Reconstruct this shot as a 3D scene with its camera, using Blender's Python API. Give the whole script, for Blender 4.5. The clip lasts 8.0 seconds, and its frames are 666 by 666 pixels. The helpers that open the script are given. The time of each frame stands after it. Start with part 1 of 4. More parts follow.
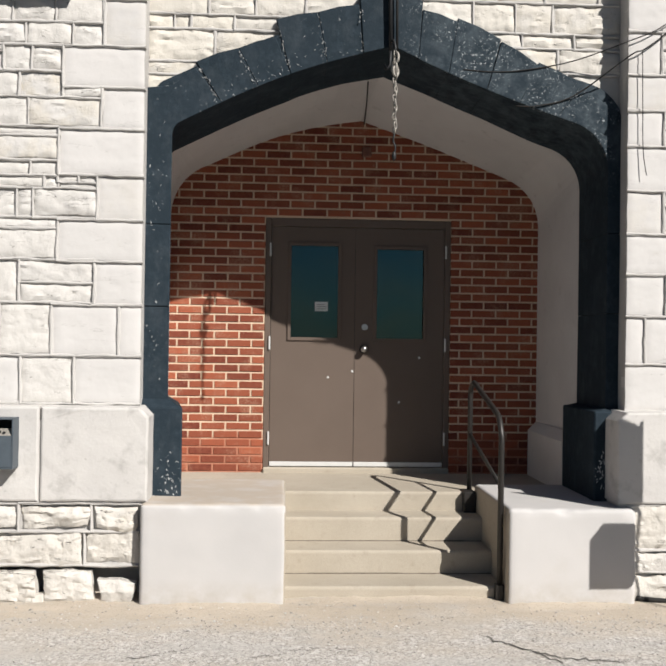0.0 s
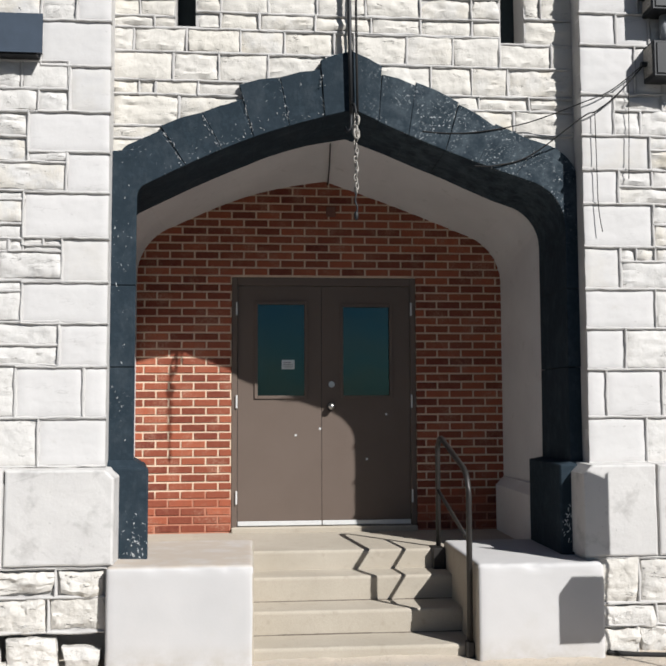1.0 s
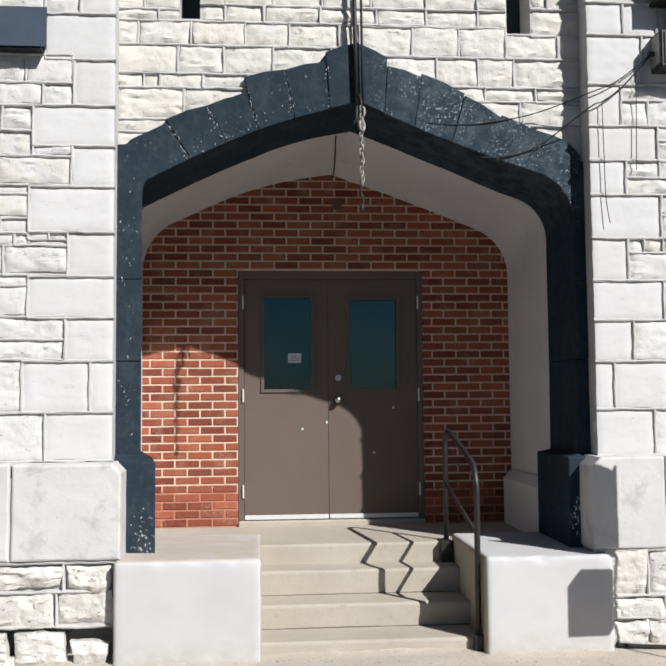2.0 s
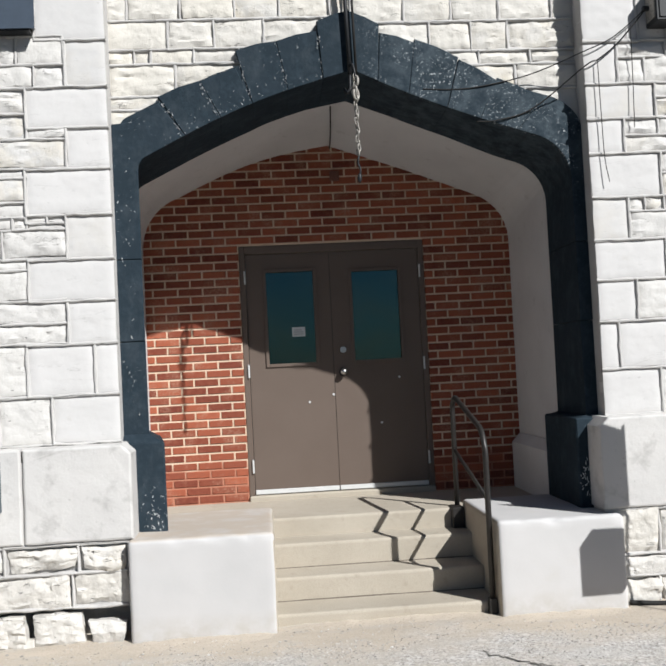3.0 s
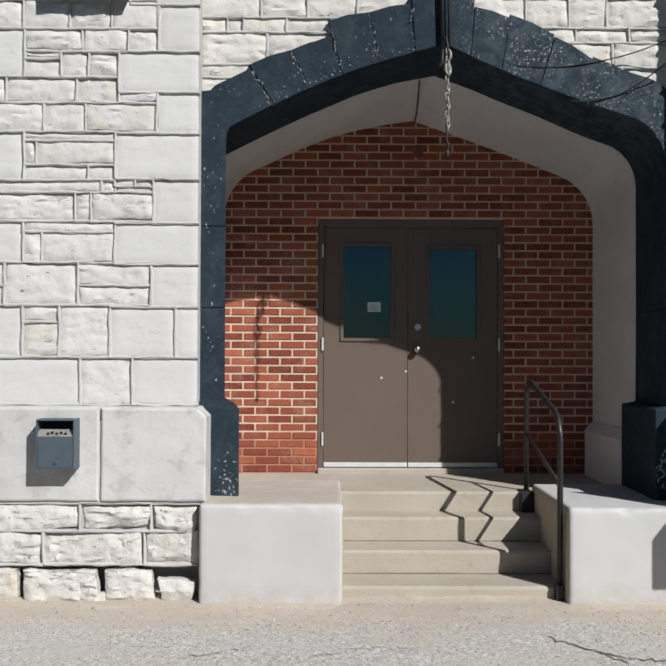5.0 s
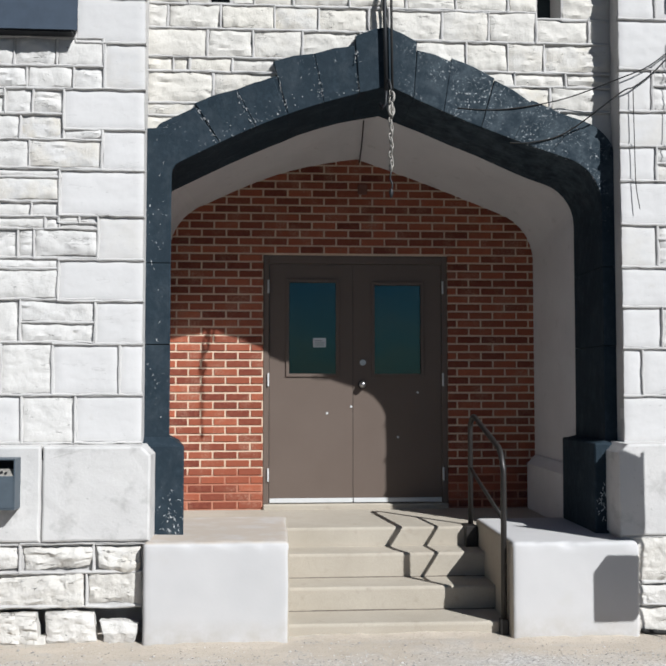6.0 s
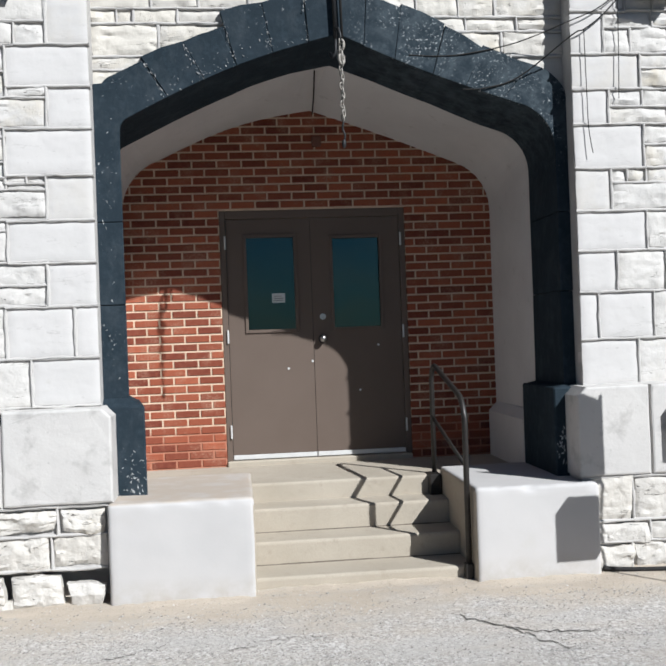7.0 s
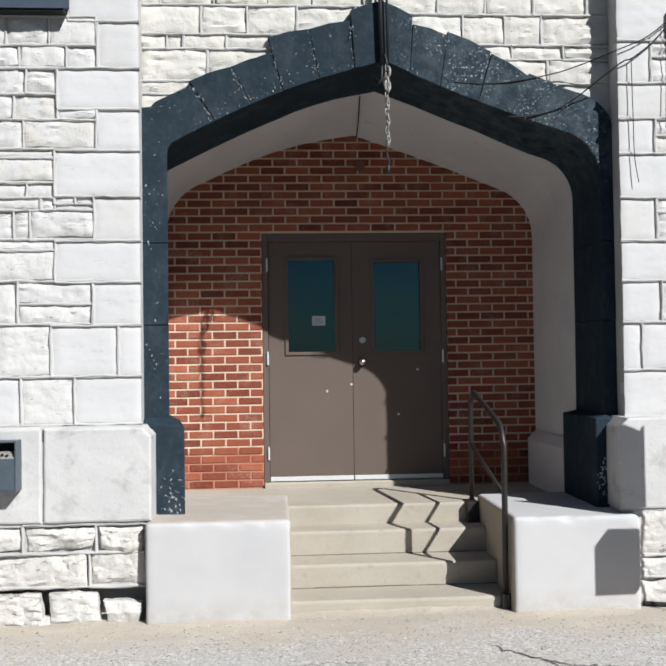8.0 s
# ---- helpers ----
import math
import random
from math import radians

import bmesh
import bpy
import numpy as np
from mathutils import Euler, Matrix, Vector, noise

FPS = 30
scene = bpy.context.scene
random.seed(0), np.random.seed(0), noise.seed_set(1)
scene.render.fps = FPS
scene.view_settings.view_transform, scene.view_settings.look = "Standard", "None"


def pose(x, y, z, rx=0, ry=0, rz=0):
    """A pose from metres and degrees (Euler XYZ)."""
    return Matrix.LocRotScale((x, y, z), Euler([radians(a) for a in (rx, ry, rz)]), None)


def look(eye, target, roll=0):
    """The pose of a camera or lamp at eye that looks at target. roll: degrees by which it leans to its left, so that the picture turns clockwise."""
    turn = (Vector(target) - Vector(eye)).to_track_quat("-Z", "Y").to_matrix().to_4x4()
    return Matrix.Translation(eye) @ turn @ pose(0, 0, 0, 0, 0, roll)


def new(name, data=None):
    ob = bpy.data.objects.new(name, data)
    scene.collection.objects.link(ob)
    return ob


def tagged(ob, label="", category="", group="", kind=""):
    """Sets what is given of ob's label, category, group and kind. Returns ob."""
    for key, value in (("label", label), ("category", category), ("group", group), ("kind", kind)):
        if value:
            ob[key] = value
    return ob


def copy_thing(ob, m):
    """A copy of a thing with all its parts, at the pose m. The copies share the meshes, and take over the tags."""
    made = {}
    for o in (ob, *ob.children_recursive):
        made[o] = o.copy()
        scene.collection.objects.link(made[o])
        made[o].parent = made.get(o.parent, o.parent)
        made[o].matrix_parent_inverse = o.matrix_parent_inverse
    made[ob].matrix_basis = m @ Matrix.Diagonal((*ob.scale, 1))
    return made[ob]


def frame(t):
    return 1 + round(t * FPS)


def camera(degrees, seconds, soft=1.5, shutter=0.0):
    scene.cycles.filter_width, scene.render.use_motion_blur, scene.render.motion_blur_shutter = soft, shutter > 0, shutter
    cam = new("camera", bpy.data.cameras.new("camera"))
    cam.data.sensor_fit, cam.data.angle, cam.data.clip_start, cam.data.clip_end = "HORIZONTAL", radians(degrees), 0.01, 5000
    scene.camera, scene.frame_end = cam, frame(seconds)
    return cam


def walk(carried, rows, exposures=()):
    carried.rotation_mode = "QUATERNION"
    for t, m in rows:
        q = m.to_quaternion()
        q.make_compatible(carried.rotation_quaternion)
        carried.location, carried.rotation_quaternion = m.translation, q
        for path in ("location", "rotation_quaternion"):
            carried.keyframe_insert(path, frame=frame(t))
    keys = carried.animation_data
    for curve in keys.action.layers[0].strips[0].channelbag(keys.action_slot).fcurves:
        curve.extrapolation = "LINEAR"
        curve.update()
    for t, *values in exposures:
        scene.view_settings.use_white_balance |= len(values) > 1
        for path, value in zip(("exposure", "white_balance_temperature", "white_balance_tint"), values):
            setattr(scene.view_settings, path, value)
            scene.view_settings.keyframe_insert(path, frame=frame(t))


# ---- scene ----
cam = camera(39.7, 8.0, soft=2.1)
PATH = [
    (0, (0.097, 0.183, 1.631), (0.208, 2.18, 1.654), 0.8),
    (0.5, (0.121, 0.148, 1.642), (0.249, 2.14, 1.757), -0.2),
    (1, (0.13, 0.142, 1.63), (0.303, 2.129, 1.778), -0.2),
    (1.2, (0.122, 0.141, 1.623), (0.284, 2.13, 1.755), 0.0),
    (2.3, (0.137, 0.167, 1.624), (0.307, 2.155, 1.76), -0.8),
    (2.5, (0.142, 0.15, 1.609), (0.336, 2.137, 1.734), -1.0),
    (3, (0.139, 0.169, 1.618), (0.287, 2.162, 1.695), -2.9),
    (3.5, (0.101, 0.159, 1.547), (0.106, 2.159, 1.572), -2.7),
    (4, (0.121, 0.199, 1.562), (0.037, 2.197, 1.543), -1.2),
    (4.2, (0.114, 0.208, 1.586), (0.092, 2.207, 1.527), -0.9),
    (5.3, (0.024, 0.178, 1.599), (0.048, 2.177, 1.652), 0.6),
    (5.5, (0.032, 0.186, 1.604), (0.089, 2.185, 1.638), 0.7),
    (6, (0.037, 0.151, 1.626), (0.166, 2.145, 1.728), 0.0),
    (6.5, (0.043, 0.164, 1.619), (0.182, 2.158, 1.703), -0.3),
    (7, (0.076, 0.176, 1.612), (0.281, 2.165, 1.617), -2.1),
    (7.5, (0.07, 0.201, 1.605), (0.263, 2.191, 1.593), -1.9),
    (8, (0.051, 0.165, 1.631), (0.178, 2.161, 1.684), -0.8),
]
walk(cam, [(t, look(eye, target, roll)) for t, eye, target, roll in PATH],
     [(0.0, 0.53, 6260, 10), (0.6, 0.53, 6040, 10), (1.2, 0.54, 5920, 9), (2.4, 0.56, 5850, 9), (3.2, 0.56, 5860, 8), (3.8, 0.35, 5880, 8), (4.3, 0.29, 5880, 8),
      (5.3, 0.27, 5820, 8), (6.0, 0.48, 5700, 8), (8.0, 0.54, 5740, 8)])


# ---- light ----
SUN_X, SUN_Z = 0.79, 0.98          # sideways and downward run of the sunlight per metre into the porch
sun_to = Vector((-SUN_X, 1.0, -SUN_Z)).normalized()
sun = new("sun", bpy.data.lights.new("sun", "SUN"))
sun.data.energy, sun.data.angle, sun.data.color = 5.0, radians(0.5), (1.0, 0.935, 0.845)
sun.matrix_world = look((8, -8, 12), Vector((8, -8, 12)) + sun_to)
world = bpy.data.worlds.new("sky")
scene.world = world
world.use_nodes = True
sky = world.node_tree.nodes.new("ShaderNodeTexSky")
sky.sky_type, sky.sun_disc = "NISHITA", False
sky.dust_density, sky.ozone_density = 0.3, 3.5
sky.sun_elevation = math.asin(-sun_to.z)
sky.sun_rotation = math.atan2(-sun_to.x, -sun_to.y)
world.node_tree.nodes["Background"].inputs[1].default_value = 0.024
world.node_tree.links.new(sky.outputs[0], world.node_tree.nodes["Background"].inputs[0])


# ---- materials ----
class Mat:
    """A small builder for procedural materials in object or world space."""

    def __init__(self, name, rough=0.8, metal=0.0, spec=0.4):
        self.m = bpy.data.materials.new(name)
        self.m.use_nodes = True
        self.t = self.m.node_tree
        self.b = self.t.nodes["Principled BSDF"]
        self.b.inputs["Roughness"].default_value = rough
        self.b.inputs["Metallic"].default_value = metal
        self.b.inputs["Specular IOR Level"].default_value = spec
        geo = self.t.nodes.new("ShaderNodeNewGeometry")
        self.pos = geo.outputs["Position"]
        self.island = geo.outputs["Random Per Island"]
        self.rand = self.t.nodes.new("ShaderNodeObjectInfo").outputs["Random"]

    def link(self, a, b):
        self.t.links.new(a, b)

    def noise(self, scale, detail=5.0, rough=0.6, stretch=(1, 1, 1), shift=None):
        mp = self.t.nodes.new("ShaderNodeMapping")
        mp.inputs["Scale"].default_value = stretch
        self.link(self.pos, mp.inputs[0])
        if shift is not None:
            self.link(shift, mp.inputs["Location"])
        n = self.t.nodes.new("ShaderNodeTexNoise")
        n.inputs["Scale"].default_value, n.inputs["Detail"].default_value = scale, detail
        n.inputs["Roughness"].default_value = rough
        self.link(mp.outputs[0], n.inputs["Vector"])
        return n.outputs["Fac"]

    def cells(self, scale, feature="F1"):
        n = self.t.nodes.new("ShaderNodeTexVoronoi")
        n.feature = feature
        n.inputs["Scale"].default_value = scale
        self.link(self.pos, n.inputs["Vector"])
        return n

    def ramp(self, fac, lo, hi, a=0.0, b=1.0):
        n = self.t.nodes.new("ShaderNodeMapRange")
        n.inputs["From Min"].default_value, n.inputs["From Max"].default_value = lo, hi
        n.inputs["To Min"].default_value, n.inputs["To Max"].default_value = a, b
        self.link(fac, n.inputs["Value"])
        return n.outputs["Result"]

    def math(self, op, a, b):
        n = self.t.nodes.new("ShaderNodeMath")
        n.operation = op
        for k, v in enumerate((a, b)):
            if isinstance(v, (int, float)):
                n.inputs[k].default_value = v
            else:
                self.link(v, n.inputs[k])
        return n.outputs[0]

    def mix(self, fac, a, b, mode="MIX"):
        n = self.t.nodes.new("ShaderNodeMix")
        n.data_type, n.blend_type = "RGBA", mode
        if isinstance(fac, (int, float)):
            n.inputs[0].default_value = fac
        else:
            self.link(fac, n.inputs[0])
        for k, v in ((6, a), (7, b)):
            if isinstance(v, tuple):
                n.inputs[k].default_value = (*v, 1)
            else:
                self.link(v, n.inputs[k])
        return n.outputs[2]

    def axis(self, k):
        n = self.t.nodes.new("ShaderNodeSeparateXYZ")
        self.link(self.pos, n.inputs[0])
        return n.outputs[k]

    def colour(self, c):
        if isinstance(c, tuple):
            self.b.inputs["Base Color"].default_value = (*c, 1)
        else:
            self.link(c, self.b.inputs["Base Color"])

    def bump(self, height, strength, distance=0.01):
        n = self.t.nodes.new("ShaderNodeBump")
        n.inputs["Strength"].default_value, n.inputs["Distance"].default_value = strength, distance
        self.link(height, n.inputs["Height"])
        if self.b.inputs["Normal"].links:
            self.link(self.b.inputs["Normal"].links[0].from_socket, n.inputs["Normal"])
        self.link(n.outputs[0], self.b.inputs["Normal"])

    def rough(self, v):
        self.link(v, self.b.inputs["Roughness"])


def stone_paint(name, bump, tint, marks):
    m = Mat(name, rough=0.78)
    base = m.mix(m.ramp(m.noise(2.2, 4), 0.35, 0.7), tint, tuple(v * 0.92 for v in tint))
    base = m.mix(m.ramp(m.rand, 0, 1, 0.0, 0.6), base, (0.511, 0.497, 0.482))
    stain = m.ramp(m.noise(9, 6, 0.7), 0.60, 0.76, 0.0, 0.35)
    base = m.mix(stain, base, (0.403, 0.374, 0.324))
    warm = m.math("MULTIPLY", m.ramp(m.rand, 0.72, 0.95), m.ramp(m.noise(6, 5, 0.65), 0.40, 0.66, 0, 0.7 * marks))
    base = m.mix(warm, base, (0.50, 0.44, 0.33))
    pits = m.ramp(m.noise(21, 5, 0.7, (0.6, 0.6, 1.5)), 0.655, 0.70, 0.0, 0.85 * marks)
    seam = m.math("ABSOLUTE", m.math("SUBTRACT", m.noise(3.4, 5, 0.62, (0.45, 0.45, 2.6)), 0.5), 0.0)
    where = m.ramp(m.noise(5.0, 4, 0.6, (0.6, 0.6, 1.6)), 0.53, 0.66)
    dark = m.math("MAXIMUM", pits, m.math("MULTIPLY", m.math("MULTIPLY", m.ramp(seam, 0.011, 0.002), where), 0.8 * marks))
    base = m.mix(dark, base, (0.144, 0.133, 0.119))
    m.colour(base)
    m.bump(m.noise(15, 5, 0.55), bump, 0.016)
    m.bump(dark, bump, -0.008)
    m.bump(m.noise(110, 4, 0.6), bump * 0.4, 0.003)
    return m.m


RUBBLE = stone_paint("painted rubble stone", 0.55, (0.576, 0.554, 0.522), 0.9)
CREAM = stone_paint("cream weathered rubble stone", 0.6, (0.585, 0.55, 0.485), 1.0)
FOOTING = stone_paint("weathered footing stone", 1.0, (0.54, 0.511, 0.464), 1.0)
QUOIN = stone_paint("painted dressed stone", 0.16, (0.562, 0.544, 0.529), 0.3)


def mortar_paint():
    m = Mat("painted mortar", rough=0.9)
    base = m.mix(m.ramp(m.noise(3, 5), 0.35, 0.7), (0.47, 0.455, 0.435), (0.39, 0.375, 0.36))
    base = m.mix(m.ramp(m.noise(22, 5, 0.7), 0.62, 0.76, 0, 0.55), base, (0.16, 0.148, 0.133))
    m.colour(base)
    m.bump(m.noise(30, 6, 0.7), 0.6, 0.012)
    return m.m


MORTAR = mortar_paint()


def plinth_paint():
    m = Mat("painted plinth stone", rough=0.8)
    base = m.mix(m.ramp(m.noise(1.6, 5), 0.3, 0.7), (0.526, 0.508, 0.486), (0.454, 0.439, 0.425))
    base = m.mix(m.ramp(m.noise(6, 6, 0.65), 0.54, 0.68, 0, 0.7), base, (0.331, 0.317, 0.302))
    base = m.mix(m.ramp(m.noise(30, 5, 0.75), 0.64, 0.72, 0, 0.7), base, (0.18, 0.173, 0.158))
    m.colour(base)
    m.bump(m.noise(9, 7, 0.6), 0.3, 0.02)
    m.bump(m.noise(70, 4), 0.2, 0.004)
    return m.m


PLINTH = plinth_paint()


def cheek_paint():
    m = Mat("whitewashed concrete", rough=0.85)
    base = m.mix(m.ramp(m.noise(2.0, 4, 0.5), 0.35, 0.68), (0.479, 0.464, 0.454), (0.432, 0.421, 0.414))
    base = m.mix(m.ramp(m.noise(5, 5, 0.6), 0.60, 0.78, 0, 0.3), base, (0.432, 0.403, 0.36))
    edge = m.math("MULTIPLY", m.ramp(m.axis(2), 0.16, 0.0, 0, 1), m.ramp(m.noise(9, 5, 0.65), 0.35, 0.65))
    base = m.mix(m.math("MULTIPLY", edge, 0.55), base, (0.317, 0.274, 0.216))
    sandy = m.math("MULTIPLY", m.ramp(m.axis(2), 0.606, 0.618), m.ramp(m.noise(7, 5, 0.6), 0.28, 0.55, 0.3, 0.9))
    base = m.mix(sandy, base, (0.396, 0.338, 0.277))
    m.colour(base)
    m.bump(m.noise(60, 5, 0.6), 0.12, 0.004)
    return m.m


CHEEK = cheek_paint()


def concrete(name, a, b, stain):
    m = Mat(name, rough=0.88)
    base = m.mix(m.ramp(m.noise(2.4, 6, 0.6), 0.32, 0.7), a, b)
    base = m.mix(m.ramp(m.noise(11, 6, 0.7), 0.57, 0.74, 0, 0.55), base, stain)
    base = m.mix(m.ramp(m.noise(160, 3), 0.4, 0.75, 0, 0.3), base, tuple(v * 0.6 for v in stain))
    m.colour(base)
    m.bump(m.noise(120, 5, 0.6), 0.25, 0.004)
    m.bump(m.noise(8, 4), 0.2, 0.02)
    return m.m


STEP = concrete("worn step concrete", (0.41, 0.367, 0.302), (0.353, 0.313, 0.252), (0.238, 0.202, 0.158))


def black_paint():
    m = Mat("chipped blue-black paint", rough=0.72, spec=0.08)
    base = m.mix(m.ramp(m.noise(3, 5), 0.3, 0.7), (0.022, 0.032, 0.042), (0.015, 0.024, 0.032))
    base = m.mix(m.ramp(m.noise(18, 6, 0.7), 0.5, 0.8, 0, 0.6), base, (0.043, 0.061, 0.078))
    chip = m.math("MULTIPLY", m.ramp(m.noise(46, 3, 0.55), 0.67, 0.69), m.ramp(m.noise(2.6, 3), 0.50, 0.64))
    chip = m.math("MULTIPLY", chip, m.ramp(m.axis(0), 1.0, 0.9))
    flecks = m.math("MULTIPLY", m.ramp(m.noise(54, 4, 0.65), 0.585, 0.625), m.math("MULTIPLY", m.ramp(m.axis(0), 0.85, 1.2), m.ramp(m.axis(2), 2.6, 3.0)))
    flecks = m.math("MULTIPLY", flecks, m.ramp(m.noise(6, 4, 0.6), 0.44, 0.58))
    white = m.math("MULTIPLY", m.math("MAXIMUM", chip, flecks), m.ramp(m.axis(1), 6.385, 6.370))
    scuff = m.ramp(m.noise(7, 6, 0.7, (1, 1, 0.6)), 0.50, 0.72, 0, 0.55)
    base = m.mix(scuff, base, (0.052, 0.064, 0.075))
    bald = m.math("MULTIPLY", m.ramp(m.noise(9, 6, 0.7), 0.40, 0.62, 0, 0.75), m.math("MULTIPLY", m.ramp(m.axis(0), 0.8, 1.2), m.ramp(m.axis(2), 2.7, 3.0)))
    base = m.mix(bald, base, (0.060, 0.076, 0.088))
    base = m.mix(m.math("MULTIPLY", white, 0.8), base, (0.374, 0.389, 0.396))
    m.colour(base)
    m.bump(m.noise(24, 7, 0.65), 0.35, 0.012)
    m.bump(white, 0.3, -0.003)
    return m.m


BLACK = black_paint()


def vault_paint():
    m = Mat("grey painted plaster", rough=0.8)
    base = m.mix(m.ramp(m.noise(1.8, 5), 0.3, 0.7), (0.58, 0.57, 0.565), (0.50, 0.49, 0.49))
    base = m.mix(m.ramp(m.noise(7, 6, 0.7), 0.6, 0.76, 0, 0.6), base, (0.26, 0.25, 0.235))
    m.colour(base)
    m.bump(m.noise(30, 6), 0.2, 0.006)
    return m.m


VAULT = vault_paint()


def brick_face():
    m = Mat("red brick", rough=0.85, spec=0.2)
    tone = m.mix(m.ramp(m.rand, 0.0, 1.0), (0.11, 0.026, 0.017), (0.335, 0.098, 0.05))
    tone = m.mix(m.ramp(m.noise(26, 5, 0.65), 0.35, 0.75, 0, 0.7), tone, (0.215, 0.07, 0.042))
    pale = m.math("MULTIPLY", m.ramp(m.noise(5, 4), 0.52, 0.68), m.ramp(m.noise(60, 4), 0.4, 0.65, 0, 0.75))
    tone = m.mix(pale, tone, (0.36, 0.215, 0.15))
    m.colour(tone)
    m.bump(m.noise(110, 5, 0.65), 0.35, 0.004)
    m.bump(m.noise(25, 3), 0.3, 0.006)
    return m.m


BRICK = brick_face()


def brick_mortar():
    m = Mat("brick mortar", rough=0.95, spec=0.1)
    base = m.mix(m.ramp(m.noise(7, 5), 0.35, 0.7), (0.62, 0.49, 0.365), (0.54, 0.41, 0.30))
    wash = m.math("ADD", m.ramp(m.axis(2), 0.95, 0.75), m.ramp(m.noise(4, 4), 0.3, 0.7, -0.35, 0.35))
    base = m.mix(m.ramp(wash, 0.35, 0.75, 0, 0.85), base, (0.36, 0.135, 0.082))
    m.colour(base)
    m.bump(m.noise(90, 5), 0.4, 0.004)
    return m.m


BRICK_MORTAR = brick_mortar()


def door_paint():
    m = Mat("brown door paint", rough=0.5, spec=0.25)
    base = m.mix(m.ramp(m.noise(2, 4), 0.3, 0.7), (0.124, 0.095, 0.078), (0.112, 0.085, 0.069))
    base = m.mix(m.ramp(m.noise(60, 4, 0.7, (1, 1, 0.4)), 0.60, 0.8, 0, 0.35), base, (0.173, 0.144, 0.122))
    m.colour(base)
    m.bump(m.noise(140, 3), 0.05, 0.002)
    return m.m


DOOR = door_paint()


def plain(name, c, rough, metal=0.0, grain=40.0, deep=0.7):
    m = Mat(name, rough=rough, metal=metal)
    m.colour(m.mix(m.ramp(m.noise(grain, 5, 0.65), 0.35, 0.72), c, tuple(v * deep for v in c)))
    m.bump(m.noise(grain * 2, 4), 0.12, 0.003)
    return m.m


STEEL = plain("worn steel", (0.55, 0.54, 0.52), 0.32, 1.0)
RAIL = plain("dark steel pipe", (0.03, 0.027, 0.025), 0.42, 0.2, 30, 0.6)
ALU = plain("aluminium strip", (0.576, 0.576, 0.569), 0.4, 0.1, 30, 0.9)
PAPER = plain("white paper notice", (0.562, 0.576, 0.576), 0.7, 0.0, 60, 0.95)
INK = plain("grey print", (0.18, 0.194, 0.202), 0.8)
# near-black that puts the shade of unlit interiors into the colour
DARK = plain("painted interior shade", (0.014, 0.022, 0.025), 0.8)
BOXGREY = plain("blue-grey metal box", (0.072, 0.09, 0.108), 0.5, 0.0, 12, 0.8)
BLACKMETAL = plain("black metal", (0.012, 0.013, 0.015), 0.55, 0.0, 20, 0.7)
CABLE = plain("black cable", (0.014, 0.013, 0.012), 0.8)
CHAIN = plain("weathered galvanised chain", (0.36, 0.338, 0.302), 0.6, 0.3, 70, 0.4)
TEAL = plain("teal lobby wall", (0.018, 0.108, 0.13), 0.7, 0.0, 2, 0.6)


def glass():
    """Tinted glass with a reflecting solar film."""
    m = Mat("filmed window glass", rough=0.03)
    t = m.t
    clear, film, mixed = t.nodes.new("ShaderNodeBsdfGlass"), t.nodes.new("ShaderNodeBsdfGlossy"), t.nodes.new("ShaderNodeMixShader")
    clear.inputs["Color"].default_value, clear.inputs["Roughness"].default_value = (0.38, 0.66, 0.72, 1), 0.02
    m.link(m.mix(m.ramp(m.noise(2.5, 3, 0.5, (1, 1, 2.2)), 0.35, 0.7), (0.055, 0.12, 0.14), (0.095, 0.14, 0.14)), film.inputs["Color"])
    film.inputs["Roughness"].default_value = 0.09
    mixed.inputs[0].default_value = 0.5
    m.link(clear.outputs[0], mixed.inputs[1])
    m.link(film.outputs[0], mixed.inputs[2])
    m.link(mixed.outputs[0], t.nodes["Material Output"].inputs["Surface"])
    return m.m


GLASS = glass()


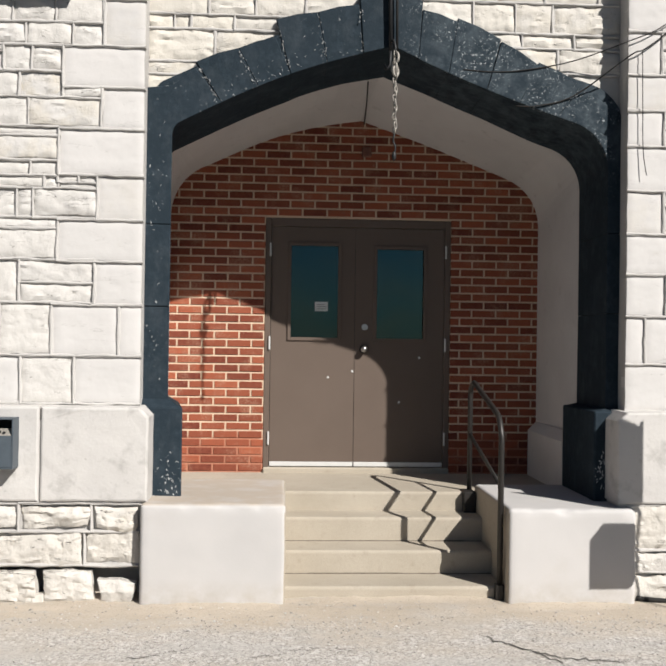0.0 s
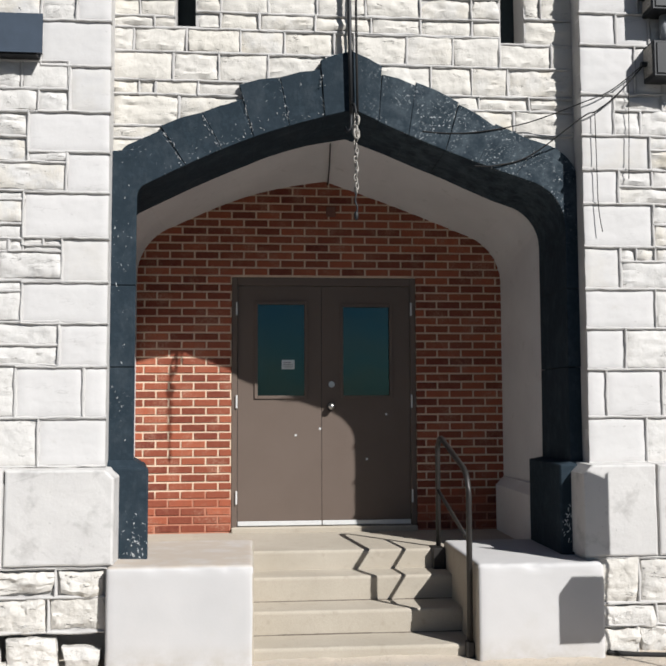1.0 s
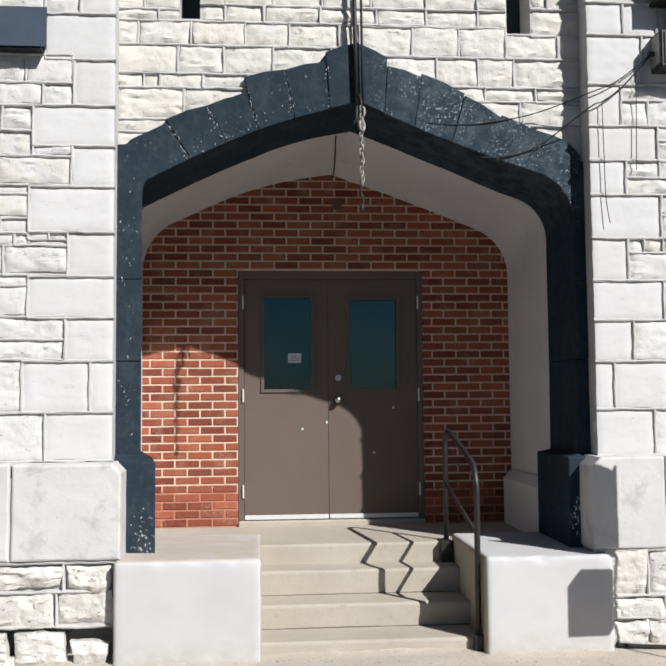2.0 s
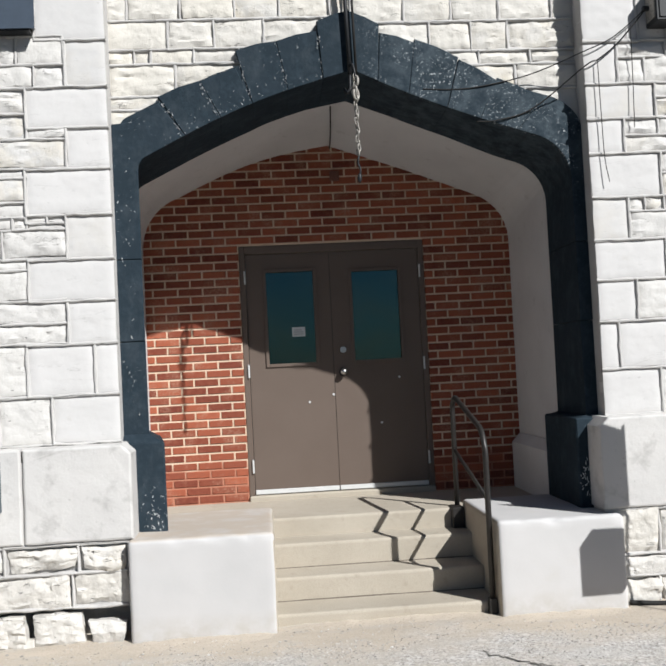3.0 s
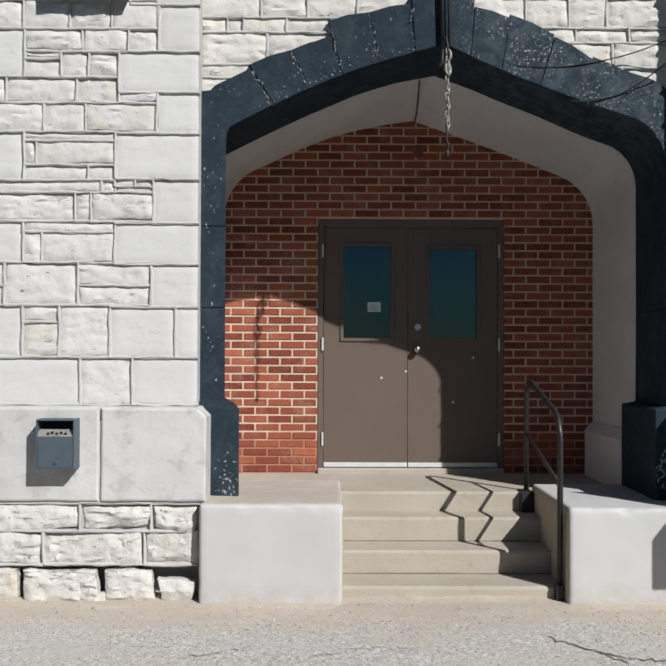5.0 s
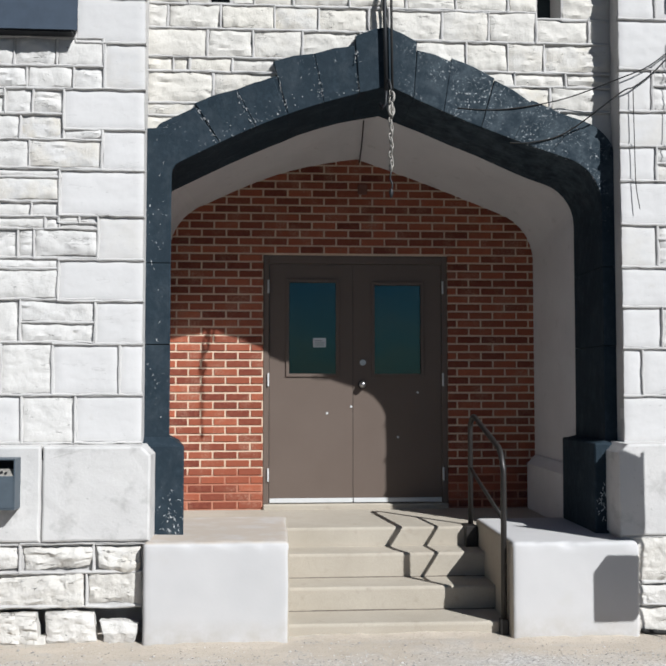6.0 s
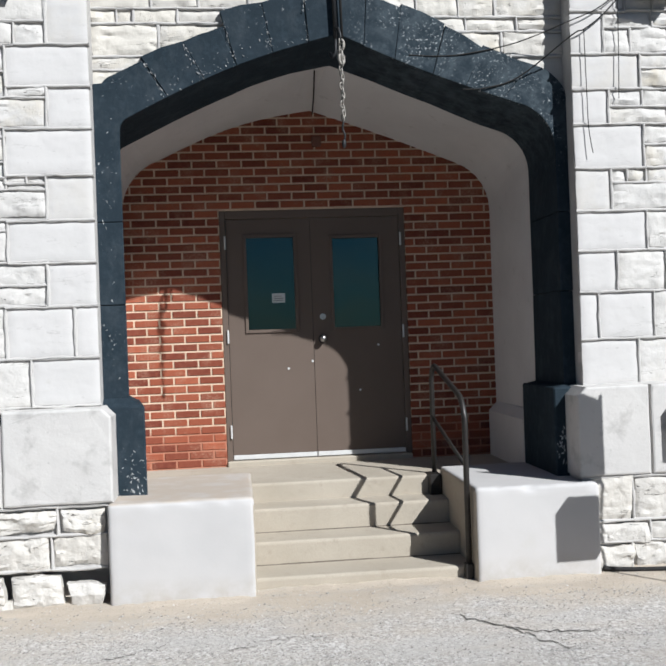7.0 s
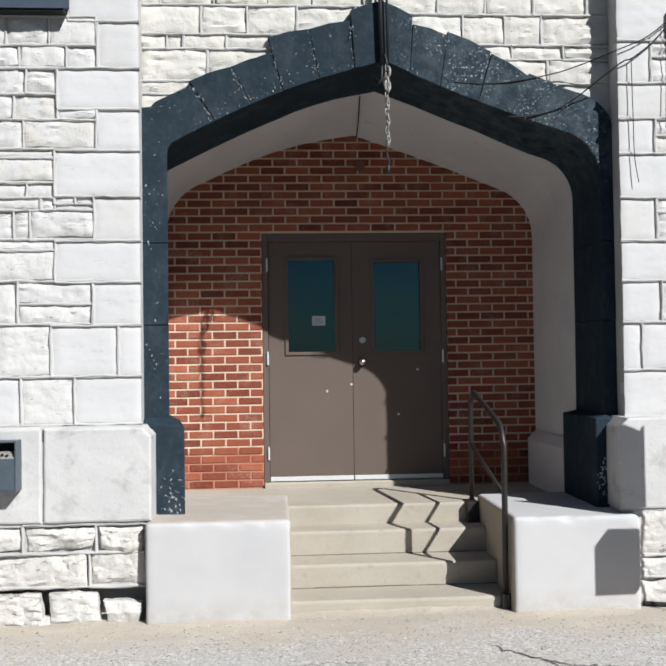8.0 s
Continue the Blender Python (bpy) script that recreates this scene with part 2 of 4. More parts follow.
def ground_surface():
    m = Mat("worn pavement", rough=0.92)
    y = m.axis(1)
    edge = m.math("ADD", y, m.ramp(m.noise(1.1, 7, 0.65), 0.25, 0.75, -0.45, 0.45))
    apron = m.ramp(edge, 5.25, 5.70)
    grit, fine = m.cells(60.0), m.cells(120.0)
    stone = m.mix(m.ramp(fine.outputs["Color"], 0.1, 0.9), (0.28, 0.262, 0.243), (0.57, 0.535, 0.495))
    stone = m.mix(m.ramp(m.noise(38, 6, 0.8), 0.53, 0.63, 0, 0.9), stone, (0.125, 0.12, 0.115))
    stone = m.mix(m.ramp(grit.outputs["Color"], 0.62, 0.80, 0, 0.9), stone, (0.60, 0.58, 0.555))
    smooth = m.ramp(m.noise(1.6, 5, 0.6, (0.6, 1.5, 1)), 0.48, 0.60, 0, 0.6)
    stone = m.mix(smooth, stone, (0.44, 0.42, 0.395))
    stone = m.mix(m.ramp(m.noise(2.4, 6, 0.65, (0.7, 1.6, 1)), 0.48, 0.68, 0, 0.55), stone, (0.44, 0.39, 0.335))
    stone = m.mix(m.ramp(m.noise(3.1, 6, 0.7, (0.5, 2.2, 1)), 0.60, 0.70, 0, 0.5), stone, (0.17, 0.17, 0.172))
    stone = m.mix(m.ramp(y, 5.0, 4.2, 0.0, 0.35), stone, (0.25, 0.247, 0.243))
    # unseen ground below y 3.6 is darkened to cut bounce light in the porch
    unseen_dark = m.mix(m.ramp(fine.outputs["Color"], 0.2, 0.9), (0.034, 0.034, 0.035), (0.062, 0.06, 0.058))
    stone = m.mix(m.ramp(y, 3.6, 3.1), stone, unseen_dark)
    sand = m.mix(m.ramp(m.noise(3.2, 6, 0.65, (0.6, 1.5, 1)), 0.3, 0.7), (0.50, 0.435, 0.355), (0.41, 0.355, 0.29))
    sand = m.mix(m.ramp(m.noise(60, 5, 0.75), 0.54, 0.70, 0, 0.6), sand, (0.18, 0.155, 0.122))
    sand = m.mix(m.ramp(m.noise(2.0, 6, 0.7, (0.8, 2.0, 1)), 0.52, 0.66, 0, 0.6), sand, (0.41, 0.39, 0.36))
    sand = m.mix(m.ramp(fine.outputs["Color"], 0.84, 0.95, 0, 0.6), sand, (0.55, 0.46, 0.40))
    m.colour(m.mix(apron, stone, sand))
    m.bump(m.noise(70, 5, 0.75), 0.6, 0.010)
    m.bump(m.noise(14, 7, 0.7), 0.4, 0.02)
    return m.m


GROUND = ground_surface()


# ---- mesh helpers ----
def mesh_of(name, bm, material, smooth=False):
    bmesh.ops.recalc_face_normals(bm, faces=bm.faces)
    me = bpy.data.meshes.new(name)
    bm.to_mesh(me)
    bm.free()
    me.materials.append(material)
    if smooth:
        me.polygons.foreach_set("use_smooth", [True] * len(me.polygons))
    return me


def part(name, bm, material, parent=None, label="", smooth=False):
    ob = new(name, mesh_of(name, bm, material, smooth))
    ob.parent = parent
    return tagged(ob, label)


def thing(name, bm, material, label, category, group="", kind="", smooth=False):
    return tagged(part(name, bm, material, None, "", smooth), label, category, group, kind)


def empty(name, place, label, category, group="", kind=""):
    ob = new(name)
    ob.location = place
    ob.empty_display_size = 0.1
    bpy.context.view_layer.update()
    return tagged(ob, label, category, group, kind)


def keep_place(ob):
    """Keep a part where its mesh was drawn in the world, under a parent that stands elsewhere."""
    ob.matrix_parent_inverse = Matrix.Translation(-ob.parent.location)
    return ob


def box(bm, x0, x1, y0, y1, z0, z1, bevel=0.0, segments=1):
    made = bmesh.ops.create_cube(bm, size=1.0, matrix=Matrix.LocRotScale(
        ((x0 + x1) / 2, (y0 + y1) / 2, (z0 + z1) / 2), None, (x1 - x0, y1 - y0, z1 - z0)))
    if bevel:
        edges = list({e for v in made["verts"] for e in v.link_edges})
        bmesh.ops.bevel(bm, geom=edges, offset=bevel, segments=segments, affect="EDGES", profile=0.5)
    return bm


def a_box(x0, x1, y0, y1, z0, z1, bevel=0.0, segments=1):
    return box(bmesh.new(), x0, x1, y0, y1, z0, z1, bevel, segments)


def prism(bm, outline, y0, y1, bevel=0.0):
    """A solid from an outline of (x, z), between two depths."""
    front = [bm.verts.new((x, y0, z)) for x, z in outline]
    back = [bm.verts.new((x, y1, z)) for x, z in outline]
    n = len(outline)
    f = bm.faces.new(front)
    bm.faces.new(back[::-1])
    for k in range(n):
        bm.faces.new((front[k], front[(k + 1) % n], back[(k + 1) % n], back[k]))
    if bevel:
        bmesh.ops.recalc_face_normals(bm, faces=bm.faces)
        bmesh.ops.bevel(bm, geom=list(f.edges), offset=bevel, segments=2, affect="EDGES", profile=0.5)
    return bm


def side_prism(bm, outline, x0, x1):
    """A solid from an outline of (y, z), between two values of x."""
    a = [bm.verts.new((x0, y, z)) for y, z in outline]
    b = [bm.verts.new((x1, y, z)) for y, z in outline]
    n = len(outline)
    bm.faces.new(a)
    bm.faces.new(b[::-1])
    for k in range(n):
        bm.faces.new((a[k], a[(k + 1) % n], b[(k + 1) % n], b[k]))
    return bm


def tube(bm, points, r, sides=10, caps=True):
    """A pipe of radius r along a line of points."""
    points = [Vector(p) for p in points]
    rings, up = [], Vector((0.13, 0.31, 0.94))
    for k, p in enumerate(points):
        d = (points[min(k + 1, len(points) - 1)] - points[max(k - 1, 0)]).normalized()
        side = d.cross(up)
        if side.length < 0.05:
            side = d.cross(Vector((1, 0, 0)))
        side.normalize()
        other = d.cross(side).normalized()
        rings.append([bm.verts.new(p + r * (math.cos(a) * side + math.sin(a) * other))
                      for a in (2 * math.pi * n / sides for n in range(sides))])
    for a, b in zip(rings, rings[1:]):
        for n in range(sides):
            bm.faces.new((a[n], a[(n + 1) % sides], b[(n + 1) % sides], b[n]))
    if caps:
        bm.faces.new(rings[0][::-1])
        bm.faces.new(rings[-1])
    return bm


def rounded(points, r, steps=5):
    """The line through the points with its corners rounded off."""
    pts = [Vector(p) for p in points]
    out = [pts[0]]
    for a, b, c in zip(pts, pts[1:], pts[2:]):
        u, v = (a - b).normalized(), (c - b).normalized()
        e = min(r, (a - b).length * 0.45, (c - b).length * 0.45)
        p, q = b + u * e, b + v * e
        out += [(1 - t) ** 2 * p + 2 * t * (1 - t) * b + t * t * q for t in (k / steps for k in range(steps + 1))]
    return out + [pts[-1]]


def disc(bm, centre, r, y0, y1, sides=20):
    return tube(bm, [(centre[0], y0, centre[1]), (centre[0], y1, centre[1])], r, sides)


# ---- depths of the main planes ----
TOWER, ARCH, PLINTH_Y, CHEEK_Y, LOW = 6.225, 6.395, 6.03, 5.96, 6.06
BACK, DOOR_Y, SOFFIT = 7.97, 8.0, 6.97
LANDING = 0.54
LEFT_X, RIGHT_X = -0.81, 2.385
DX0, DX1, DZ1 = -0.05, 1.53, 2.69

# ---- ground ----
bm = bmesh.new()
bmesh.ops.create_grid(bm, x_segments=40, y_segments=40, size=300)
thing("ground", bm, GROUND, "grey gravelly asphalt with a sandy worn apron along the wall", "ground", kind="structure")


# ---- the porch opening ----
def arch_half(hw, apex, slope, r, spring, rise=0.03, steps=9):
    """One half of a Tudor arch from its apex outwards, as (distance from the middle, height)."""
    knee = apex - slope * hw
    ang = math.atan(slope)
    cut = r * math.tan((math.pi / 2 - ang) / 2)
    x_end = hw - cut * math.cos(ang)
    pts = []
    for k in range(steps + 1):
        u = k / steps
        pts.append((x_end * u, apex - slope * x_end * u + rise * math.sin(math.pi * u) * (1 if u else 0)))
    cx, cz = hw - r, knee - cut
    for k in range(1, 8):
        a = (math.pi / 2 - ang) * (1 - k / 7)
        pts.append((cx + r * math.cos(a), cz + r * math.sin(a)))
    return pts + [(hw, spring)]


def arch_line(centre, left, right):
    """The whole arch from two halves of their own shape."""
    left, right = arch_half(*left), arch_half(*right)
    return [(centre - d, z) for d, z in left[::-1]] + [(centre + d, z) for d, z in right[1:]]


# half width, apex, slope, corner radius, springing and bow of each half
FRONT = (1.47, 3.64, 0.385, 0.33, 2.0)
MIDDLE_LEFT, MIDDLE_RIGHT = (1.64, 3.675, 0.388, 0.34, 2.0, 0.07), (1.492, 3.675, 0.392, 0.30, 2.0, 0.02)
REAR_LEFT, REAR_RIGHT = (1.585, 3.515, 0.312, 0.46, 2.0, 0.07), (1.535, 3.515, 0.37, 0.44, 2.0, 0.012)
FRONT_C, REAR_C = 0.82, 0.74


def vault():
    """The plastered porch lining, a shell between the stone arch and the brick wall."""
    bm = bmesh.new()
    rows = []
    for left, right, c, y, grow in ((MIDDLE_LEFT, MIDDLE_RIGHT, FRONT_C, SOFFIT, 0.0), (REAR_LEFT, REAR_RIGHT, REAR_C, BACK + 0.05, 0.0),
                                    (REAR_LEFT, REAR_RIGHT, REAR_C, BACK + 0.05, 0.14), (MIDDLE_LEFT, MIDDLE_RIGHT, FRONT_C, SOFFIT, 0.14)):
        line = arch_line(c, *[(hw + grow, apex + grow, slope, r + grow * 0.6, spring, rise) for hw, apex, slope, r, spring, rise in (left, right)])
        line = [(line[0][0], LANDING - 0.02)] + line + [(line[-1][0], LANDING - 0.02)]
        rows.append([bm.verts.new((x, y, z)) for x, z in line])
    rows.append(rows[0])
    for a, b in zip(rows, rows[1:]):
        for k in range(len(a) - 1):
            bm.faces.new((a[k], a[k + 1], b[k + 1], b[k]))
    for k in (0, len(rows[0]) - 1):
        bm.faces.new([row[k] for row in rows[:4]])
    thing("porch_vault", bm, VAULT, "grey painted plaster porch lining with a pointed vault", "vault", kind="structure")


vault()
# the skirting blocks of the lining
for x0, x1, turn in ((2.20, 2.30, 1), (-1.0, -0.80, -1)):
    bm = bmesh.new()
    if turn > 0:
        prism(bm, [(x0, 0.5), (x1, 0.5), (x1, 0.99), (x0 + 0.07, 0.99), (x0, 0.92)], SOFFIT + 0.004, BACK - 0.03, 0.008)
    else:
        prism(bm, [(x0, 0.5), (x1, 0.5), (x1 - 0.08, 0.92), (x1 - 0.14, 0.99), (x0, 0.99)], SOFFIT + 0.004, BACK - 0.03, 0.008)
    thing("porch_plinth", bm, VAULT, "grey painted plinth block along the porch side wall", "plinth", kind="structure")

ARCH_STONES = [
    (-0.50, 3.50, -0.22, 3.60), (-0.22, 3.60, 0.03, 3.68), (0.03, 3.80, 0.31, 3.86), (0.31, 3.86, 0.59, 3.92),
    (1.02, 3.90, 1.26, 3.825), (1.26, 3.85, 1.56, 3.715), (1.56, 3.70, 1.82, 3.545), (1.82, 3.565, 2.12, 3.42),
]


def black_arch():
    """The painted stone arch: jamb stones, arch stones, a keystone and a moulded plinth each side."""
    root = empty("stone_arch", (FRONT_C, ARCH, 0.54), "blue-black painted stone arch with chipped paint round a porch", "arch", kind="structure")
    halves = {-1: arch_half(FRONT[0], FRONT[1], FRONT[2], 0.10, FRONT[4], 0.06), 1: arch_half(FRONT[0] + 0.014, *FRONT[1:], -0.025)}
    reach = {-1: FRONT[0], 1: FRONT[0] + 0.014}
    rng = random.Random(4)

    def intrados(x):
        d = abs(x - FRONT_C)
        half = halves[1 if x > FRONT_C else -1]
        for (a, za), (b, zb) in zip(half, half[1:]):
            if a <= d <= b and b > a:
                return za + (zb - za) * (d - a) / (b - a)
        return half[-1][1]

    def under(x):
        return FRONT_C + (x - FRONT_C) * 0.87

    def splay(bm):
        """The reveal widens towards the porch on the left; its soffit falls towards the porch."""
        for v in bm.verts:
            if v.co.y > SOFFIT - 0.05 and v.co.z > 2.5:
                d = abs(v.co.x - FRONT_C)
                drop = 0.03 - 0.02 * min(1.0, d / 0.3)
                if v.co.x < FRONT_C:
                    drop += 0.055 * min(1.0, max(0.0, d - 0.6) / 0.7)
                else:
                    drop += 0.035 * min(1.0, max(0.0, d - 0.75) / 0.4)
                v.co.z -= drop * min(1.0, (v.co.z - 2.5) / 0.3)
            if v.co.y > SOFFIT - 0.05 and v.co.x > 1.9 and v.co.z > 1.22:
                v.co.x += 0.004 * min(1.0, (v.co.x - 1.9) / 0.3)
            if v.co.y > SOFFIT - 0.05 and v.co.x < 0.1 and v.co.z > 0:
                v.co.x -= 0.10 * min(1.0, (0.1 - v.co.x) / 0.6)
        return bm

    def stone(outline, proud):
        keep_place(part("arch_stone", splay(prism(bmesh.new(), outline, ARCH - 0.038 - proud, SOFFIT, 0.005)), BLACK, root))

    # the painted-over joints, a ring just behind the stones' faces
    ring = bmesh.new()
    for side in (-1, 1):
        line = [(FRONT_C + side * d, z + 0.006) for d, z in halves[side][:-1]]
        rise = 0.30
        for (xa, za), (xb, zb) in zip(line, line[1:]):
            prism(ring, [(xa, za), (xb, zb), (FRONT_C + (xb - FRONT_C) * 1.08, zb + rise * 0.9), (FRONT_C + (xa - FRONT_C) * 1.08, za + rise * 0.9)], ARCH - 0.030, SOFFIT - 0.012)
    keep_place(part("joint_fill", splay(ring), BLACK, root))

    g = 0.0012
    for x0, z0, x1, z1 in ARCH_STONES:
        a, b = under(x0) + g, under(x1) - g
        n = 5
        low = [(b + (a - b) * k / n, intrados(b + (a - b) * k / n)) for k in range(n + 1)]
        xm, zm = (x0 + x1) / 2, (z0 + z1) / 2 + 0.012
        stone([(x0 + g, z0), (xm, zm), (x1 - g, z1)] + low, rng.uniform(0, 0.005))
    # keystone
    a, b = under(0.59) + g, under(1.02) - g
    low = [(b, intrados(b)), (FRONT_C, FRONT[1]), (a, intrados(a))]
    stone([(0.59 + g, 3.985), (0.70, 4.03), (0.81, 4.055), (0.92, 4.01), (1.02 - g, 3.955)] + low, 0.012)
    # haunches, which turn the corner into the jambs
    for side, x_out, top, x_edge, z_edge in ((-1, LEFT_X - 0.05, 3.315, -0.50, 3.455), (1, RIGHT_X + 0.05, 3.20, 2.12, 3.40)):
        x_in = under(x_edge)
        pts = [(FRONT_C + side * d, z) for d, z in halves[side] if d > abs(x_in - FRONT_C) and z > 2.4]
        line = [(x_in, intrados(x_in))] + pts + [(FRONT_C + side * reach[side], 2.41), (x_out, 2.41), (x_out, top)]
        if side < 0:
            line += [(-0.66, 3.335), (x_edge, z_edge)]
        else:
            line += [(x_edge, z_edge)]
        stone(line, 0.004)
        # jamb stones
        x_jamb = FRONT_C + side * reach[side]
        for z0, z1, proud in ((1.24 if side < 0 else 1.205, 1.86, 0.0), (1.864, 2.406, 0.006)):
            stone([(x_jamb, z0), (x_out, z0), (x_out, z1), (x_jamb, z1)], proud)
        # moulded plinth with a weathered top
        bm = bmesh.new()
        x_pl = x_jamb - side * 0.105
        lo, hi = (x_out, x_pl) if side < 0 else (x_pl, x_out)
        box(bm, lo, hi, 6.27, SOFFIT, 0.60 if side < 0 else 0.545, 1.20, 0.010)
        cap = [bm.verts.new(p) for p in ((lo + 0.01, 6.28, 1.195), (hi - 0.01, 6.28, 1.195), (hi - 0.01, SOFFIT - 0.01, 1.195), (lo + 0.01, SOFFIT - 0.01, 1.195))]
        l2, h2 = (lo + 0.01, hi - 0.10) if side < 0 else (lo + 0.10, hi - 0.01)
        top_z = 1.25 if side < 0 else 1.215
        roof = [bm.verts.new(p) for p in ((l2, ARCH - 0.045, top_z), (h2, ARCH - 0.045, top_z), (h2, SOFFIT - 0.01, top_z), (l2, SOFFIT - 0.01, top_z))]
        bm.faces.new(roof)
        bm.faces.new(cap[::-1])
        for k in range(4):
            bm.faces.new((cap[k], cap[(k + 1) % 4], roof[(k + 1) % 4], roof[k]))
        keep_place(part("plinth_block", splay(bm), BLACK, root, "black painted plinth with chipped corners"))


    # bare spots where the paint has flaked off, along the joints and on the plinths
    flakes = bmesh.new()

    def flake(x, y, z, r, lean):
        pts = []
        n = rng.randint(5, 7)
        for k in range(n):
            t = 2 * math.pi * k / n
            u, v = r * rng.uniform(0.25, 0.8) * math.cos(t), r * rng.uniform(0.6, 2.6) * math.sin(t)
            pts.append(flakes.verts.new((x + u * math.cos(lean) + v * math.sin(lean), y, z - u * math.sin(lean) + v * math.cos(lean))))
        out = flakes.faces.new(pts)
        for v in bmesh.ops.extrude_face_region(flakes, geom=[out])["geom"]:
            if isinstance(v, bmesh.types.BMVert):
                v.co.y += 0.003

    face = ARCH - 0.0465
    for x0, z0, x1, z1 in ARCH_STONES[:4] + [(0.59, 3.97, 1.02, 3.95)]:
        lean = math.atan2(x0 - under(x0), z0 - intrados(under(x0)))
        for k in range(26):
            t = rng.random()
            top = 0.95 if x0 < 0.5 else 0.8
            flake(under(x0) + (x0 - under(x0)) * t + rng.gauss(0, 0.010), face if x0 < 0.5 else face - 0.009, intrados(under(x0)) + (z0 - intrados(under(x0))) * t * top,
                  rng.choice((0.0015, 0.002, 0.003, 0.005)), lean + rng.uniform(-0.3, 0.3))
    for k in range(46):
        x = rng.uniform(-0.45, 0.8)
        flake(x, face, intrados(x) + abs(rng.gauss(0.0, 0.10)) + 0.012, rng.uniform(0.002, 0.005), rng.uniform(-1, 1))
    for k in range(16):
        flake(rng.gauss(-0.73, 0.03), face, rng.uniform(1.3, 3.1), rng.uniform(0.002, 0.006), rng.uniform(-0.6, 0.6))
    for k in range(24):
        flake(rng.uniform(-0.70, -0.57), 6.268, 0.63 + abs(rng.gauss(0, 0.16)), rng.uniform(0.003, 0.008), rng.uniform(-1, 1))
    for k in range(40):
        flake(min(2.32, max(2.20, rng.gauss(2.27, 0.04))), 6.268, min(1.1, max(0.62, rng.gauss(0.80, 0.09))), rng.uniform(0.003, 0.009), rng.uniform(-1, 1))
    chips = keep_place(part("paint_flakes", flakes, plain("bare pale stone", (0.42, 0.43, 0.43), 0.9), root, "pale spots of bare stone"))
    tagged(chips, kind="stuff")


black_arch()


# ---- stone walls ----
def stone_mesh(w, h, rough, rng, deep=0.075):
    """A stone of that width and height about the origin, its rock face towards -y."""
    nx, nz = max(5, round(w / 0.020)), max(5, round(h / 0.018))
    seed = Vector((rng.uniform(0, 90), rng.uniform(0, 90), rng.uniform(0, 90)))
    bm = bmesh.new()
    wob = 0.002 + 0.0085 * min(rough, 2.2)
    skew = 0.003 + 0.012 * max(0.0, rough - 0.3)
    corner = [(rng.uniform(-skew, skew), rng.uniform(-skew, skew)) for k in range(4)]
    tilt_x, tilt_z = rng.uniform(-0.02, 0.02) * rough, rng.uniform(-0.03, 0.03) * rough
    grid = []
    for k in range(nz + 1):
        row = []
        for n in range(nx + 1):
            u, v = n / nx, k / nz
            u = 0.007 / w if n == 1 else 1 - 0.007 / w if n == nx - 1 else u
            v = 0.006 / h if k == 1 else 1 - 0.006 / h if k == nz - 1 else v
            x, z = (u - 0.5) * w, (v - 0.5) * h
            rim = n in (0, nx) or k in (0, nz)
            p = Vector((x, 0, z))
            x += wob * noise.noise(p * 8 + seed) + 0.4 * wob * noise.noise(p * 30 + seed)
            z += wob * noise.noise(p * 6 - seed) + 0.5 * wob * noise.noise(p * 27 - seed)
            for (dx, dz), f in zip(corner, ((1 - u) * (1 - v), u * (1 - v), (1 - u) * v, u * v)):
                x, z = x + dx * f, z + dz * f
            lift = noise.noise(p * 7 + seed) * 0.5 + noise.noise(p * 19 + seed) * 0.35 + noise.noise(p * 45 + seed) * 0.25
            q = Vector((p.x * 5, 0, p.z * 16)) + seed
            ledge = abs(noise.noise(q) + 0.4 * noise.noise(q * 2.3))
            y = -rough * (0.014 * lift + (0.009 * min(ledge, 0.35) / 0.35 - 0.004) * min(1.0, 1.2 / (rough + 0.2))) - 0.002 + tilt_x * p.x + tilt_z * p.z
            near = min(u * w, (1 - u) * w, v * h, (1 - v) * h)
            if near < 0.03:
                y += (0.004 + 0.006 * rough) * (1 - near / 0.03) ** 2
            row.append(bm.verts.new((x, y, z)))
        grid.append(row)
    for a, b in zip(grid, grid[1:]):
        for n in range(nx):
            bm.faces.new((a[n], a[n + 1], b[n + 1], b[n]))
    rim = grid[0] + [r[-1] for r in grid[1:]] + grid[-1][-2::-1] + [r[0] for r in grid[-2:0:-1]]
    back = [bm.verts.new((v.co.x, deep, v.co.z)) for v in rim]
    n = len(rim)
    for k in range(n):
        bm.faces.new((rim[k], rim[(k + 1) % n], back[(k + 1) % n], back[k]))
    return bm


OPEN_EDGES = (LEFT_X, RIGHT_X, -0.41, -0.26, 1.87, 2.05, -0.84, -0.83, 2.42, -0.78, 2.33)


def rib(bm, a, b, face, rng):
    """One run of raised mortar pointing from a to b, both (x, z), with an uneven face."""
    (ax, az), (bx, bz) = a, b
    along = Vector((bx - ax, 0, bz - az))
    steps = max(2, round(along.length / 0.03))
    side = Vector((-along.z, 0, along.x)).normalized()
    seed = Vector((rng.uniform(0, 90), rng.uniform(0, 90), 0))
    proud = rng.uniform(0.006, 0.011)
    rows = []
    for k in range(steps + 1):
        p = Vector((ax, face, az)) + along * (k / steps)
        wob = 0.006 * noise.noise(p * 7 + seed) + 0.003 * noise.noise(p * 25 + seed)
        half = 0.0090 + 0.007 * noise.noise(p * 11 - seed)
        out = proud + 0.006 * noise.noise(p * 9 + seed)
        rows.append([bm.verts.new(p + side * (wob + f * half) + Vector((0, y, 0))) for f, y in ((-1.2, 0.03), (-0.95, -0.35 * out), (-0.45, -out), (0.45, -out), (0.95, -0.35 * out), (1.2, 0.03))])
    for u, v in zip(rows, rows[1:]):
        for n in range(5):
            bm.faces.new((u[n], u[n + 1], v[n + 1], v[n]))


